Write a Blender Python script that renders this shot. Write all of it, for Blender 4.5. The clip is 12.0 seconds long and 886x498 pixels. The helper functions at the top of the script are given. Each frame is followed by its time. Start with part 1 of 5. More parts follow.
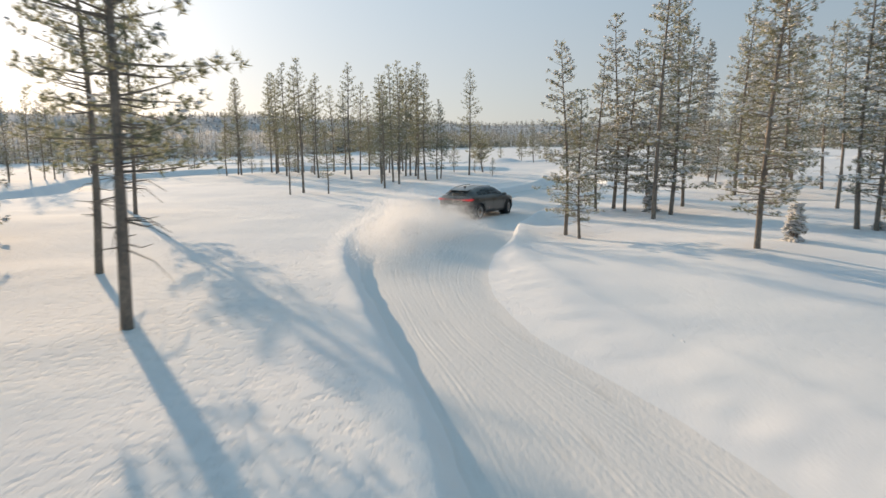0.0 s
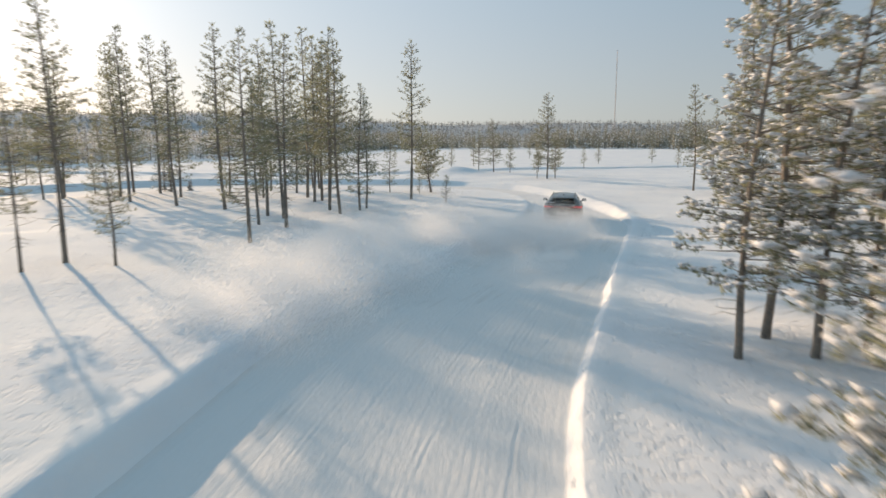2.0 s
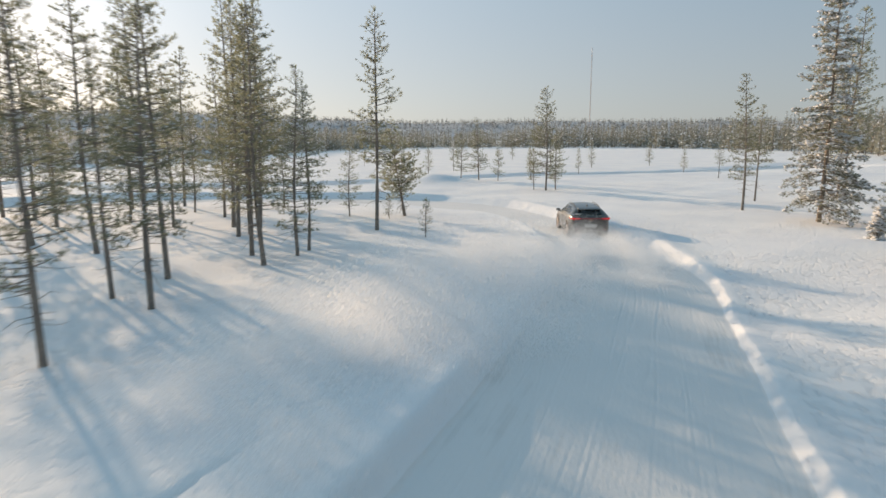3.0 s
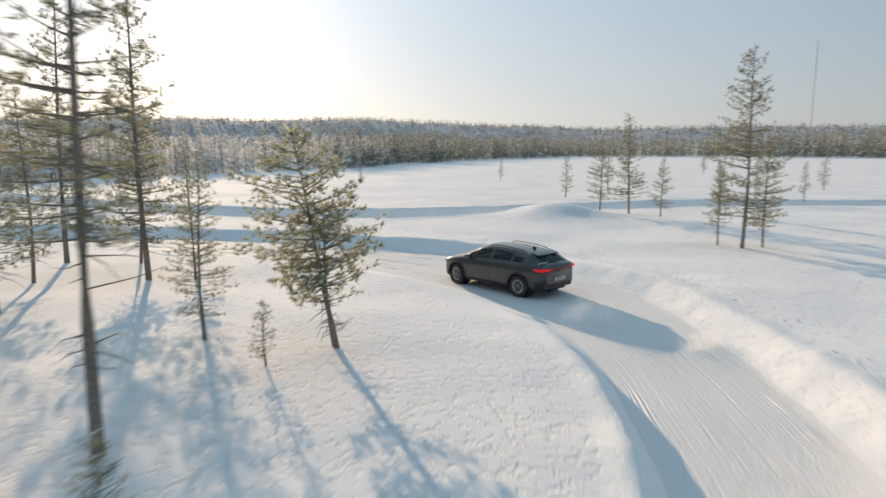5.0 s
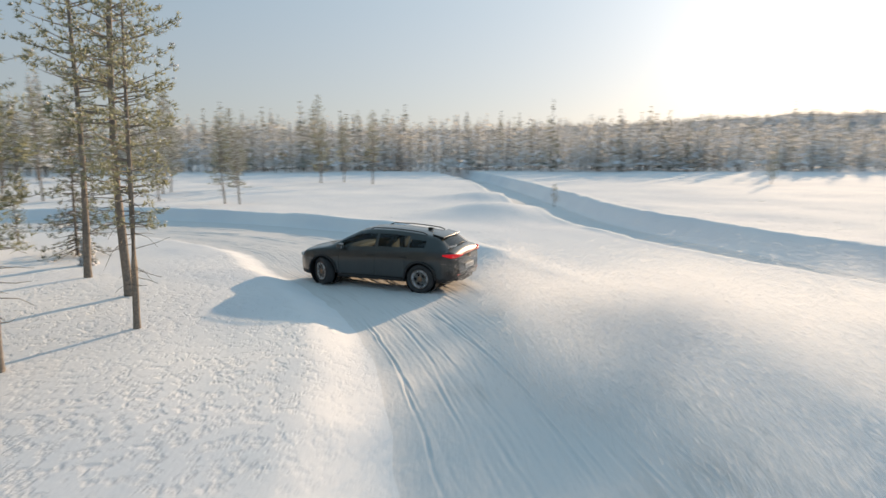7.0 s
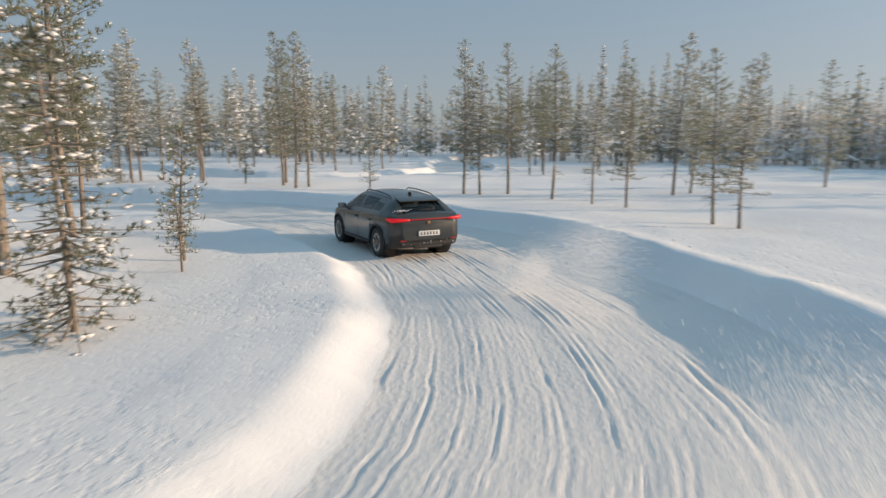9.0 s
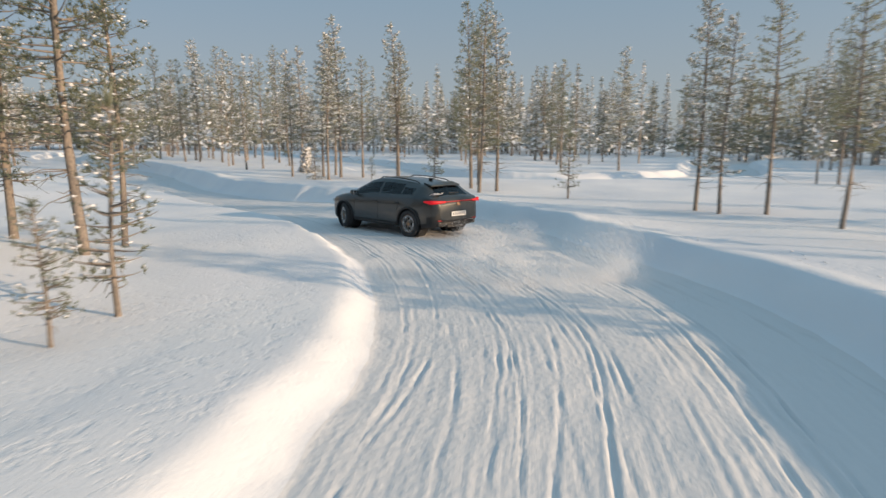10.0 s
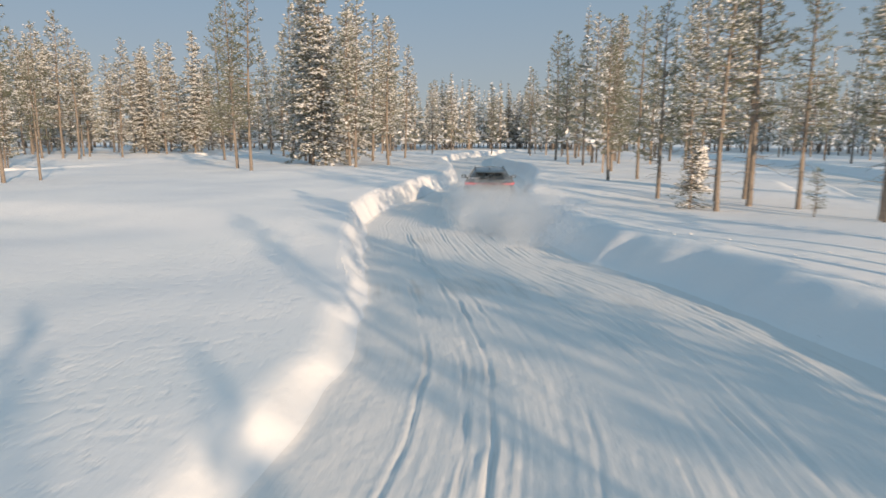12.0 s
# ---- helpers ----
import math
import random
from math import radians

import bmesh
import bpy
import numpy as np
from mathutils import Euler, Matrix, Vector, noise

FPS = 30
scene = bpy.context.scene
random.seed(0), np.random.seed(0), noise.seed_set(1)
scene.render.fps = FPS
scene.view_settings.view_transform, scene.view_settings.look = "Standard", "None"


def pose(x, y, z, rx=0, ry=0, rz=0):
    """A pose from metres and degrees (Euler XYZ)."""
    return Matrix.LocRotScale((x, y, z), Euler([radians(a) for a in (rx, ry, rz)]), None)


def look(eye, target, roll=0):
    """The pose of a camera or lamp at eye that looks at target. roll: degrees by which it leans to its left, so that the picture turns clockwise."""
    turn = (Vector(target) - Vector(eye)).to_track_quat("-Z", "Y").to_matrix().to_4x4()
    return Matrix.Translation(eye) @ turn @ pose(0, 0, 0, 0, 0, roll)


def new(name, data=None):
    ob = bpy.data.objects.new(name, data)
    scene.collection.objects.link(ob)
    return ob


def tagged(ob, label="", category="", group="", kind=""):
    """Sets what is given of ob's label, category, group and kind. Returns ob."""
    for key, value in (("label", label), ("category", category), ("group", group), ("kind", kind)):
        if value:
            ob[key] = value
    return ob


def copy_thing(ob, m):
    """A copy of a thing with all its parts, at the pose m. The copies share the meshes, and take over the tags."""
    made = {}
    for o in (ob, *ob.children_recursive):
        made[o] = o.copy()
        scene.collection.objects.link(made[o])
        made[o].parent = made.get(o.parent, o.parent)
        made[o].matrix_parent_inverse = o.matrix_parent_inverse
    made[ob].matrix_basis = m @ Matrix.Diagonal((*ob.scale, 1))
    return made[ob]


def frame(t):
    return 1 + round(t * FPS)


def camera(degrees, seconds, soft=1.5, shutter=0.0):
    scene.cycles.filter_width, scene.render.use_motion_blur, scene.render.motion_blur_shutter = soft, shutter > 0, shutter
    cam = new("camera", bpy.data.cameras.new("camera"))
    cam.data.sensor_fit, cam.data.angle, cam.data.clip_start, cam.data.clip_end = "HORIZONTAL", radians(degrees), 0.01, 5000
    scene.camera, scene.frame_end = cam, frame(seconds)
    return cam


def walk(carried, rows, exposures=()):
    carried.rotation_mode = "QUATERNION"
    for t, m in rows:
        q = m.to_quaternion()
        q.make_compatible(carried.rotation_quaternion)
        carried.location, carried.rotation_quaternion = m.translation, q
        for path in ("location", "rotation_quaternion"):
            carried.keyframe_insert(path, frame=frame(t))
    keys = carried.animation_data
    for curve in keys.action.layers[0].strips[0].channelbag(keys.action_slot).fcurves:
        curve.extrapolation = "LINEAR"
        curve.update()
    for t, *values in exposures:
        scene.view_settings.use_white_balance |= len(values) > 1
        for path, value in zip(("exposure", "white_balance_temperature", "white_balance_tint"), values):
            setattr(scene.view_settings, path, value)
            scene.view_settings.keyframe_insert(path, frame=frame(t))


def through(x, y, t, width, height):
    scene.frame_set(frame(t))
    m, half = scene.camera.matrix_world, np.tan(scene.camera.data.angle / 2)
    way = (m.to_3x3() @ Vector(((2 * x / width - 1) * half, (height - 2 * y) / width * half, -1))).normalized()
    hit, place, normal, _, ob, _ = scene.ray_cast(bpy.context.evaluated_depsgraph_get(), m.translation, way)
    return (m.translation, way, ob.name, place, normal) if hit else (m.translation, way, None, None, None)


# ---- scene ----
cam = camera(70.0, 12.0, shutter=0.35)
PATH = [
    (0.0, pose(-0.00, 0.00, 3.51, 80.38, 0.34, 0.00)),
    (0.5, pose(0.21, 4.40, 3.53, 80.39, 0.22, -0.70)),
    (1.0, pose(0.34, 9.25, 3.69, 80.33, 0.05, -2.05)),
    (1.5, pose(0.57, 14.21, 3.87, 80.33, -0.03, -3.02)),
    (2.0, pose(1.09, 19.55, 4.02, 80.32, 0.10, -4.80)),
    (2.5, pose(1.50, 25.09, 4.21, 80.26, 0.05, -5.98)),
    (2.7, pose(1.49, 27.44, 4.32, 80.12, 0.05, -6.75)),
    (3.5, pose(3.67, 35.51, 4.60, 80.32, 0.23, -7.17)),
    (4.3, pose(6.60, 43.69, 4.66, 80.68, 0.30, -0.56)),
    (4.5, pose(7.19, 45.93, 4.68, 80.75, 0.25, 2.26)),
    (5.0, pose(8.30, 51.77, 4.59, 80.79, 0.05, 9.77)),
    (5.5, pose(9.05, 57.13, 4.40, 80.69, 0.04, 16.54)),
    (6.0, pose(9.43, 62.84, 3.99, 80.67, 0.15, 29.31)),
    (6.5, pose(8.10, 68.33, 3.70, 80.74, 0.13, 47.80)),
    (7.0, pose(5.19, 72.84, 3.43, 80.78, 0.11, 65.57)),
    (7.2, pose(3.86, 74.17, 3.31, 80.82, 0.10, 71.79)),
    (8.0, pose(-3.04, 78.39, 2.92, 80.63, 0.15, 96.14)),
    (8.8, pose(-10.52, 78.80, 2.67, 80.38, 0.10, 116.52)),
    (9.0, pose(-12.12, 78.72, 2.63, 80.36, 0.08, 121.08)),
    (9.5, pose(-15.76, 78.00, 2.53, 80.35, -0.13, 133.59)),
    (10.0, pose(-19.17, 76.28, 2.44, 80.23, -0.22, 144.71)),
    (10.5, pose(-22.10, 74.06, 2.34, 80.22, -0.13, 152.90)),
    (11.0, pose(-25.13, 70.54, 2.27, 80.27, -0.20, 165.46)),
    (11.5, pose(-27.12, 66.53, 2.24, 80.19, -0.16, 177.65)),
    (12.0, pose(-27.64, 62.59, 2.21, 80.13, -0.18, 184.23)),
]
walk(cam, PATH, [(0.0, 0.65, 8850, 13), (7.2, 0.65, 8850, 13), (8.8, 0.54, 8550, 13), (12.0, 0.54, 8550, 13)])

# ---- light ----
SUN_YAW, SUN_UP = 33.0, 12.6
sun_way = Vector((-math.sin(radians(SUN_YAW)) * math.cos(radians(SUN_UP)), math.cos(radians(SUN_YAW)) * math.cos(radians(SUN_UP)), math.sin(radians(SUN_UP))))
sun = new("sun", bpy.data.lights.new("sun", "SUN"))
sun.data.energy, sun.data.angle, sun.data.color = 3.35, radians(0.6), (1.0, 0.82, 0.66)
sun.matrix_world = look(sun_way * 100, (0, 0, 0))
world = bpy.data.worlds.new("winter_sky")
scene.world = world
world.use_nodes = True
wn, wl = world.node_tree.nodes, world.node_tree.links
sky = wn.new("ShaderNodeTexSky")
sky.sky_type, sky.sun_disc = "NISHITA", False
sky.sun_elevation, sky.sun_rotation = radians(SUN_UP), radians(-SUN_YAW)
sky.air_density, sky.dust_density, sky.ozone_density, sky.altitude = 1.0, 1.1, 1.4, 150
wn["Background"].inputs["Strength"].default_value = 0.12
# thin high haze evens the clear sky out
haze = wn.new("ShaderNodeMix")
haze.data_type = "RGBA"
haze.inputs["Factor"].default_value = 0.92
# pale near the horizon, a deeper blue overhead
way = wn.new("ShaderNodeTexCoord")
rise = wn.new("ShaderNodeSeparateXYZ")
tone = wn.new("ShaderNodeValToRGB")
tone.color_ramp.elements[0].position, tone.color_ramp.elements[1].position = 0.0, 0.55
tone.color_ramp.elements[0].color, tone.color_ramp.elements[1].color = (0.52, 0.67, 0.84, 1), (0.29, 0.63, 1.0, 1)
low_sky = tone.color_ramp.elements.new(0.2)
low_sky.color = (0.36, 0.60, 0.88, 1)
glow = wn.new("ShaderNodeVectorMath")
glow.operation = "SCALE"
glow.inputs["Scale"].default_value = 3.35
wl.new(way.outputs["Generated"], rise.inputs[0])
wl.new(rise.outputs["Z"], tone.inputs["Fac"])
wl.new(tone.outputs["Color"], glow.inputs[0])
# the bright veil round the sun: a wide lobe and a narrow one
def world_math(kind, a, b):
    n = wn.new("ShaderNodeMath")
    n.operation = kind
    for socket, value in zip(n.inputs, (a, b)):
        if isinstance(value, float):
            socket.default_value = value
        else:
            wl.new(value, socket)
    return n.outputs[0]


toward = wn.new("ShaderNodeVectorMath")
toward.operation = "DOT_PRODUCT"
toward.inputs[1].default_value = sun_way
wl.new(way.outputs["Generated"], toward.inputs[0])
near_sun = world_math("MULTIPLY", world_math("ADD", toward.outputs["Value"], 1.0), 0.5)
veil_sum = world_math("ADD", world_math("MULTIPLY", world_math("POWER", near_sun, 6.0), 2.3), world_math("MULTIPLY", world_math("POWER", near_sun, 60.0), 1.6))
aureole = wn.new("ShaderNodeVectorMath")
aureole.operation = "SCALE"
aureole.inputs[0].default_value = (0.72, 0.85, 0.98)
wl.new(veil_sum, aureole.inputs["Scale"])
whole_sky = wn.new("ShaderNodeVectorMath")
whole_sky.operation = "ADD"
wl.new(glow.outputs["Vector"], whole_sky.inputs[0])
wl.new(aureole.outputs["Vector"], whole_sky.inputs[1])
wl.new(whole_sky.outputs["Vector"], haze.inputs["B"])
cool = wn.new("ShaderNodeMix")
cool.data_type, cool.blend_type = "RGBA", "MULTIPLY"
cool.inputs["Factor"].default_value = 1.0
cool.inputs["B"].default_value = (0.86, 1.0, 1.75, 1)
wl.new(sky.outputs[0], cool.inputs["A"])
wl.new(cool.outputs["Result"], haze.inputs["A"])
wl.new(haze.outputs["Result"], wn["Background"].inputs["Color"])


# ---- materials ----
def material(name, colour, rough=0.6, metal=0.0, spec=0.5):
    m = bpy.data.materials.new(name)
    m.use_nodes = True
    b = m.node_tree.nodes["Principled BSDF"]
    b.inputs["Base Color"].default_value = (*colour, 1)
    b.inputs["Roughness"].default_value, b.inputs["Metallic"].default_value = rough, metal
    b.inputs["Specular IOR Level"].default_value = spec
    return m


def node(m, kind, **inputs):
    n = m.node_tree.nodes.new(kind)
    for key, value in inputs.items():
        n.inputs[key.replace("_", " ")].default_value = value
    return n


def mottle(m, dark, light, scales=(1.0, 12.0), bump=0.3, depth=0.02, coords="Object", low=0.35, high=0.65):
    """Two scales of variation in colour and relief."""
    t, links = m.node_tree, m.node_tree.links
    b = t.nodes["Principled BSDF"]
    tc = t.nodes.new("ShaderNodeTexCoord")
    a = node(m, "ShaderNodeTexNoise", Scale=scales[0], Detail=4.0)
    c = node(m, "ShaderNodeTexNoise", Scale=scales[1], Detail=6.0)
    mix = node(m, "ShaderNodeMath")
    mix.operation = "ADD"
    half = node(m, "ShaderNodeMath")
    half.operation = "MULTIPLY"
    half.inputs[1].default_value = 0.5
    ramp = t.nodes.new("ShaderNodeValToRGB")
    ramp.color_ramp.elements[0].position, ramp.color_ramp.elements[1].position = low, high
    ramp.color_ramp.elements[0].color, ramp.color_ramp.elements[1].color = (*dark, 1), (*light, 1)
    for n in (a, c):
        links.new(tc.outputs[coords], n.inputs["Vector"])
    links.new(a.outputs["Fac"], mix.inputs[0])
    links.new(c.outputs["Fac"], mix.inputs[1])
    links.new(mix.outputs[0], half.inputs[0])
    links.new(half.outputs[0], ramp.inputs["Fac"])
    links.new(ramp.outputs["Color"], b.inputs["Base Color"])
    if bump:
        bp = node(m, "ShaderNodeBump", Strength=bump, Distance=depth)
        links.new(half.outputs[0], bp.inputs["Height"])
        links.new(bp.outputs["Normal"], b.inputs["Normal"])
    return m


def snow_ground_material(name, pit):
    """Wind-packed snow: soft waves, small pits and crust, tiny grain."""
    m = material(name, (0.86, 0.87, 0.9), 0.9, 0, 0.06)
    t, links = m.node_tree, m.node_tree.links
    b = t.nodes["Principled BSDF"]
    tc = t.nodes.new("ShaderNodeTexCoord")
    big = node(m, "ShaderNodeTexNoise", Scale=0.25, Detail=3.0)
    pits = node(m, "ShaderNodeTexNoise", Scale=5.2, Detail=4.0, Roughness=0.68)
    grain = node(m, "ShaderNodeTexNoise", Scale=24.0, Detail=4.0)
    for n in (big, pits, grain):
        links.new(tc.outputs["Object"], n.inputs["Vector"])
    ramp = t.nodes.new("ShaderNodeValToRGB")
    ramp.color_ramp.elements[0].position, ramp.color_ramp.elements[1].position = 0.3, 0.7
    ramp.color_ramp.elements[0].color, ramp.color_ramp.elements[1].color = (0.76, 0.78, 0.82, 1), (0.86, 0.86, 0.87, 1)
    links.new(big.outputs["Fac"], ramp.inputs["Fac"])
    links.new(ramp.outputs["Color"], b.inputs["Base Color"])
    cut = t.nodes.new("ShaderNodeValToRGB")
    cut.color_ramp.elements[0].position, cut.color_ramp.elements[1].position = 0.36, 0.50
    links.new(pits.outputs["Fac"], cut.inputs["Fac"])
    b1 = node(m, "ShaderNodeBump", Strength=0.6, Distance=pit)
    place = t.nodes.new("ShaderNodeSeparateXYZ")
    links.new(tc.outputs["Object"], place.inputs[0])
    packed = t.nodes.new("ShaderNodeMapRange")
    packed.inputs["From Min"].default_value, packed.inputs["From Max"].default_value = -16.0, 2.0
    packed.inputs["To Min"].default_value, packed.inputs["To Max"].default_value = 0.25, 1.0
    links.new(place.outputs["X"], packed.inputs["Value"])
    patchy = node(m, "ShaderNodeTexNoise", Scale=0.22, Detail=2.0)
    links.new(tc.outputs["Object"], patchy.inputs["Vector"])
    share = t.nodes.new("ShaderNodeMapRange")
    share.inputs["From Min"].default_value, share.inputs["From Max"].default_value = 0.35, 0.6
    share.inputs["To Min"].default_value = 0.35
    links.new(patchy.outputs["Fac"], share.inputs["Value"])
    amount = t.nodes.new("ShaderNodeMath")
    amount.operation = "MULTIPLY"
    links.new(packed.outputs[0], amount.inputs[0])
    links.new(share.outputs[0], amount.inputs[1])
    # wind has smoothed the snow beside the start of the run
    east, north = t.nodes.new("ShaderNodeMapRange"), t.nodes.new("ShaderNodeMapRange")
    east.inputs["From Min"].default_value, east.inputs["From Max"].default_value = 0.0, 3.0
    east.inputs["To Min"].default_value, east.inputs["To Max"].default_value = 1.0, 0.12
    north.inputs["From Min"].default_value, north.inputs["From Max"].default_value = 15.0, 25.0
    links.new(place.outputs["X"], east.inputs["Value"])
    links.new(place.outputs["Y"], north.inputs["Value"])
    rough_part = t.nodes.new("ShaderNodeMath")
    rough_part.operation = "MAXIMUM"
    links.new(east.outputs[0], rough_part.inputs[0])
    links.new(north.outputs[0], rough_part.inputs[1])
    rougher = t.nodes.new("ShaderNodeMath")
    rougher.operation = "MULTIPLY"
    links.new(amount.outputs[0], rougher.inputs[0])
    links.new(rough_part.outputs[0], rougher.inputs[1])
    tall = t.nodes.new("ShaderNodeMath")
    tall.operation = "MULTIPLY"
    links.new(cut.outputs["Color"], tall.inputs[0])
    links.new(rougher.outputs[0], tall.inputs[1])
    links.new(tall.outputs[0], b1.inputs["Height"])
    b2 = node(m, "ShaderNodeBump", Strength=0.35, Distance=0.012)
    links.new(grain.outputs["Fac"], b2.inputs["Height"])
    links.new(b1.outputs["Normal"], b2.inputs["Normal"])
    links.new(b2.outputs["Normal"], b.inputs["Normal"])
    return m


def track_material():
    """Driven snow: streaks along the track from the UV map, with icy polished and dirty patches."""
    m = material("driven_snow", (0.82, 0.83, 0.86), 0.8, 0, 0.1)
    t, links = m.node_tree, m.node_tree.links
    b = t.nodes["Principled BSDF"]
    uv = t.nodes.new("ShaderNodeUVMap")
    uv.uv_map = "along"
    stretch = t.nodes.new("ShaderNodeMapping")
    stretch.inputs["Scale"].default_value = (0.2, 4.0, 1)
    links.new(uv.outputs["UV"], stretch.inputs["Vector"])
    streak = node(m, "ShaderNodeTexNoise", Scale=1.0, Detail=5.0, Roughness=0.65)
    links.new(stretch.outputs["Vector"], streak.inputs["Vector"])
    tc = t.nodes.new("ShaderNodeTexCoord")
    crumbs = node(m, "ShaderNodeTexNoise", Scale=14.0, Detail=6.0)
    patch = node(m, "ShaderNodeTexNoise", Scale=0.35, Detail=4.0)
    for n in (crumbs, patch):
        links.new(tc.outputs["Object"], n.inputs["Vector"])
    ramp = t.nodes.new("ShaderNodeValToRGB")
    ramp.color_ramp.elements[0].position, ramp.color_ramp.elements[1].position = 0.32, 0.5
    ramp.color_ramp.elements[0].color, ramp.color_ramp.elements[1].color = (0.50, 0.48, 0.46, 1), (0.735, 0.73, 0.735, 1)
    mul = t.nodes.new("ShaderNodeMath")
    mul.operation = "MULTIPLY_ADD"
    mul.inputs[1].default_value, mul.inputs[2].default_value = 0.35, 0.15
    links.new(streak.outputs["Fac"], mul.inputs[0])
    add = t.nodes.new("ShaderNodeMath")
    add.operation = "MULTIPLY_ADD"
    add.inputs[1].default_value = 0.45
    links.new(patch.outputs["Fac"], add.inputs[0])
    links.new(mul.outputs[0], add.inputs[2])
    links.new(add.outputs[0], ramp.inputs["Fac"])
    links.new(ramp.outputs["Color"], b.inputs["Base Color"])
    b1 = node(m, "ShaderNodeBump", Strength=0.4, Distance=0.022)
    links.new(streak.outputs["Fac"], b1.inputs["Height"])
    b2 = node(m, "ShaderNodeBump", Strength=0.55, Distance=0.022)
    links.new(crumbs.outputs["Fac"], b2.inputs["Height"])
    links.new(b1.outputs["Normal"], b2.inputs["Normal"])
    links.new(b2.outputs["Normal"], b.inputs["Normal"])
    return m


def leafy(name, dark, light, through=0.25):
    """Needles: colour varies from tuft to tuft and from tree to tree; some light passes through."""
    m = material(name, light, 0.65, 0, 0.3)
    t, links = m.node_tree, m.node_tree.links
    b = t.nodes["Principled BSDF"]
    geo, info = t.nodes.new("ShaderNodeNewGeometry"), t.nodes.new("ShaderNodeObjectInfo")
    add = t.nodes.new("ShaderNodeMath")
    add.operation = "MULTIPLY_ADD"
    add.inputs[1].default_value = 0.6
    mul = t.nodes.new("ShaderNodeMath")
    mul.operation = "MULTIPLY"
    mul.inputs[1].default_value = 0.4
    links.new(info.outputs["Random"], mul.inputs[0])
    links.new(geo.outputs["Random Per Island"], add.inputs[0])
    links.new(mul.outputs[0], add.inputs[2])
    ramp = t.nodes.new("ShaderNodeValToRGB")
    ramp.color_ramp.elements[0].color, ramp.color_ramp.elements[1].color = (*dark, 1), (*light, 1)
    links.new(add.outputs[0], ramp.inputs["Fac"])
    links.new(ramp.outputs["Color"], b.inputs["Base Color"])
    tr = t.nodes.new("ShaderNodeBsdfTranslucent")
    links.new(ramp.outputs["Color"], tr.inputs["Color"])
    mix = t.nodes.new("ShaderNodeMixShader")
    mix.inputs[0].default_value = through
    links.new(b.outputs[0], mix.inputs[1])
    links.new(tr.outputs[0], mix.inputs[2])
    links.new(mix.outputs[0], t.nodes["Material Output"].inputs["Surface"])
    return m


SNOW = snow_ground_material("packed_snow", 0.045)
BANK = snow_ground_material("ploughed_snow", 0.018)
TRACK = track_material()
BARK = mottle(material("pine_bark", (0.2, 0.14, 0.1), 0.9), (0.13, 0.115, 0.105), (0.32, 0.265, 0.22), (1.2, 18.0), 0.6, 0.02)
# tone raised above bare needle colour for frost and the bright hazy veil
NEEDLES = leafy("hazed_pine_needles", (0.17, 0.18, 0.12), (0.42, 0.43, 0.305), 0.62)
SPRUCE = leafy("spruce_needles", (0.13, 0.14, 0.10), (0.33, 0.33, 0.24), 0.45)
SNOWCLUMP = leafy("clinging_snow", (0.78, 0.80, 0.84), (0.9, 0.9, 0.92), 0.2)
# pale haze over the woods is mixed into this needle colour
WOODS = leafy("hazed_far_needles", (0.20, 0.21, 0.175), (0.46, 0.46, 0.395), 0.5)
# blue-grey distance haze is put into the base colour
FAR = leafy("hazed_distant_needles", (0.17, 0.19, 0.195), (0.33, 0.35, 0.355), 0.5)
FROST = leafy("frosted_twigs", (0.45, 0.43, 0.40), (0.82, 0.80, 0.77), 0.5)
POWDER = leafy("blown_snow", (0.95, 0.955, 0.965), (0.97, 0.97, 0.975), 0.55)
# frosted forest tones, made paler and bluer to stand for air haze
HILL = mottle(material("hazed_wooded_hill", (0.3, 0.32, 0.33), 0.95), (0.24, 0.26, 0.28), (0.60, 0.62, 0.65), (0.012, 0.09), 0.8, 8.0)
mist = POWDER.node_tree
veil, thin = mist.nodes.new("ShaderNodeBsdfTransparent"), mist.nodes.new("ShaderNodeMixShader")
thin.inputs[0].default_value = 0.42
mist.links.new(mist.nodes["Material Output"].inputs["Surface"].links[0].from_socket, thin.inputs[1])
mist.links.new(veil.outputs[0], thin.inputs[2])
mist.links.new(thin.outputs[0], mist.nodes["Material Output"].inputs["Surface"])
PAINT = material("grey_paint", (0.05, 0.054, 0.056), 0.36, 0.4, 0.5)
PAINT.node_tree.nodes["Principled BSDF"].inputs["Coat Weight"].default_value = 0.8
PAINT.node_tree.nodes["Principled BSDF"].inputs["Coat Roughness"].default_value = 0.12
mottle(PAINT, (0.029, 0.032, 0.032), (0.046, 0.049, 0.049), (1.5, 60.0), 0.0)
DARK = mottle(material("black_plastic", (0.015, 0.015, 0.016), 0.55), (0.011, 0.011, 0.012), (0.022, 0.022, 0.023), (3.0, 80.0), 0.1, 0.002)
RUBBER = mottle(material("tyre_rubber", (0.02, 0.02, 0.02), 0.85), (0.015, 0.015, 0.015), (0.06, 0.06, 0.065), (5.0, 40.0), 0.3, 0.004)
RIM = material("dark_alloy", (0.2, 0.185, 0.175), 0.4, 0.7)
COPPER = material("copper_trim", (0.34, 0.21, 0.14), 0.45, 0.8)
CHROME = material("bright_metal", (0.7, 0.7, 0.7), 0.15, 1.0)
SEAT = material("dark_upholstery", (0.03, 0.03, 0.032), 0.8)
PLATE = mottle(material("white_plate", (0.6, 0.61, 0.61), 0.5), (0.45, 0.46, 0.47), (0.72, 0.73, 0.73), (4.0, 30.0), 0.0)
INK = material("plate_bars", (0.22, 0.22, 0.23), 0.6)
STEEL = material("mast_steel", (0.35, 0.33, 0.33), 0.6, 0.4)


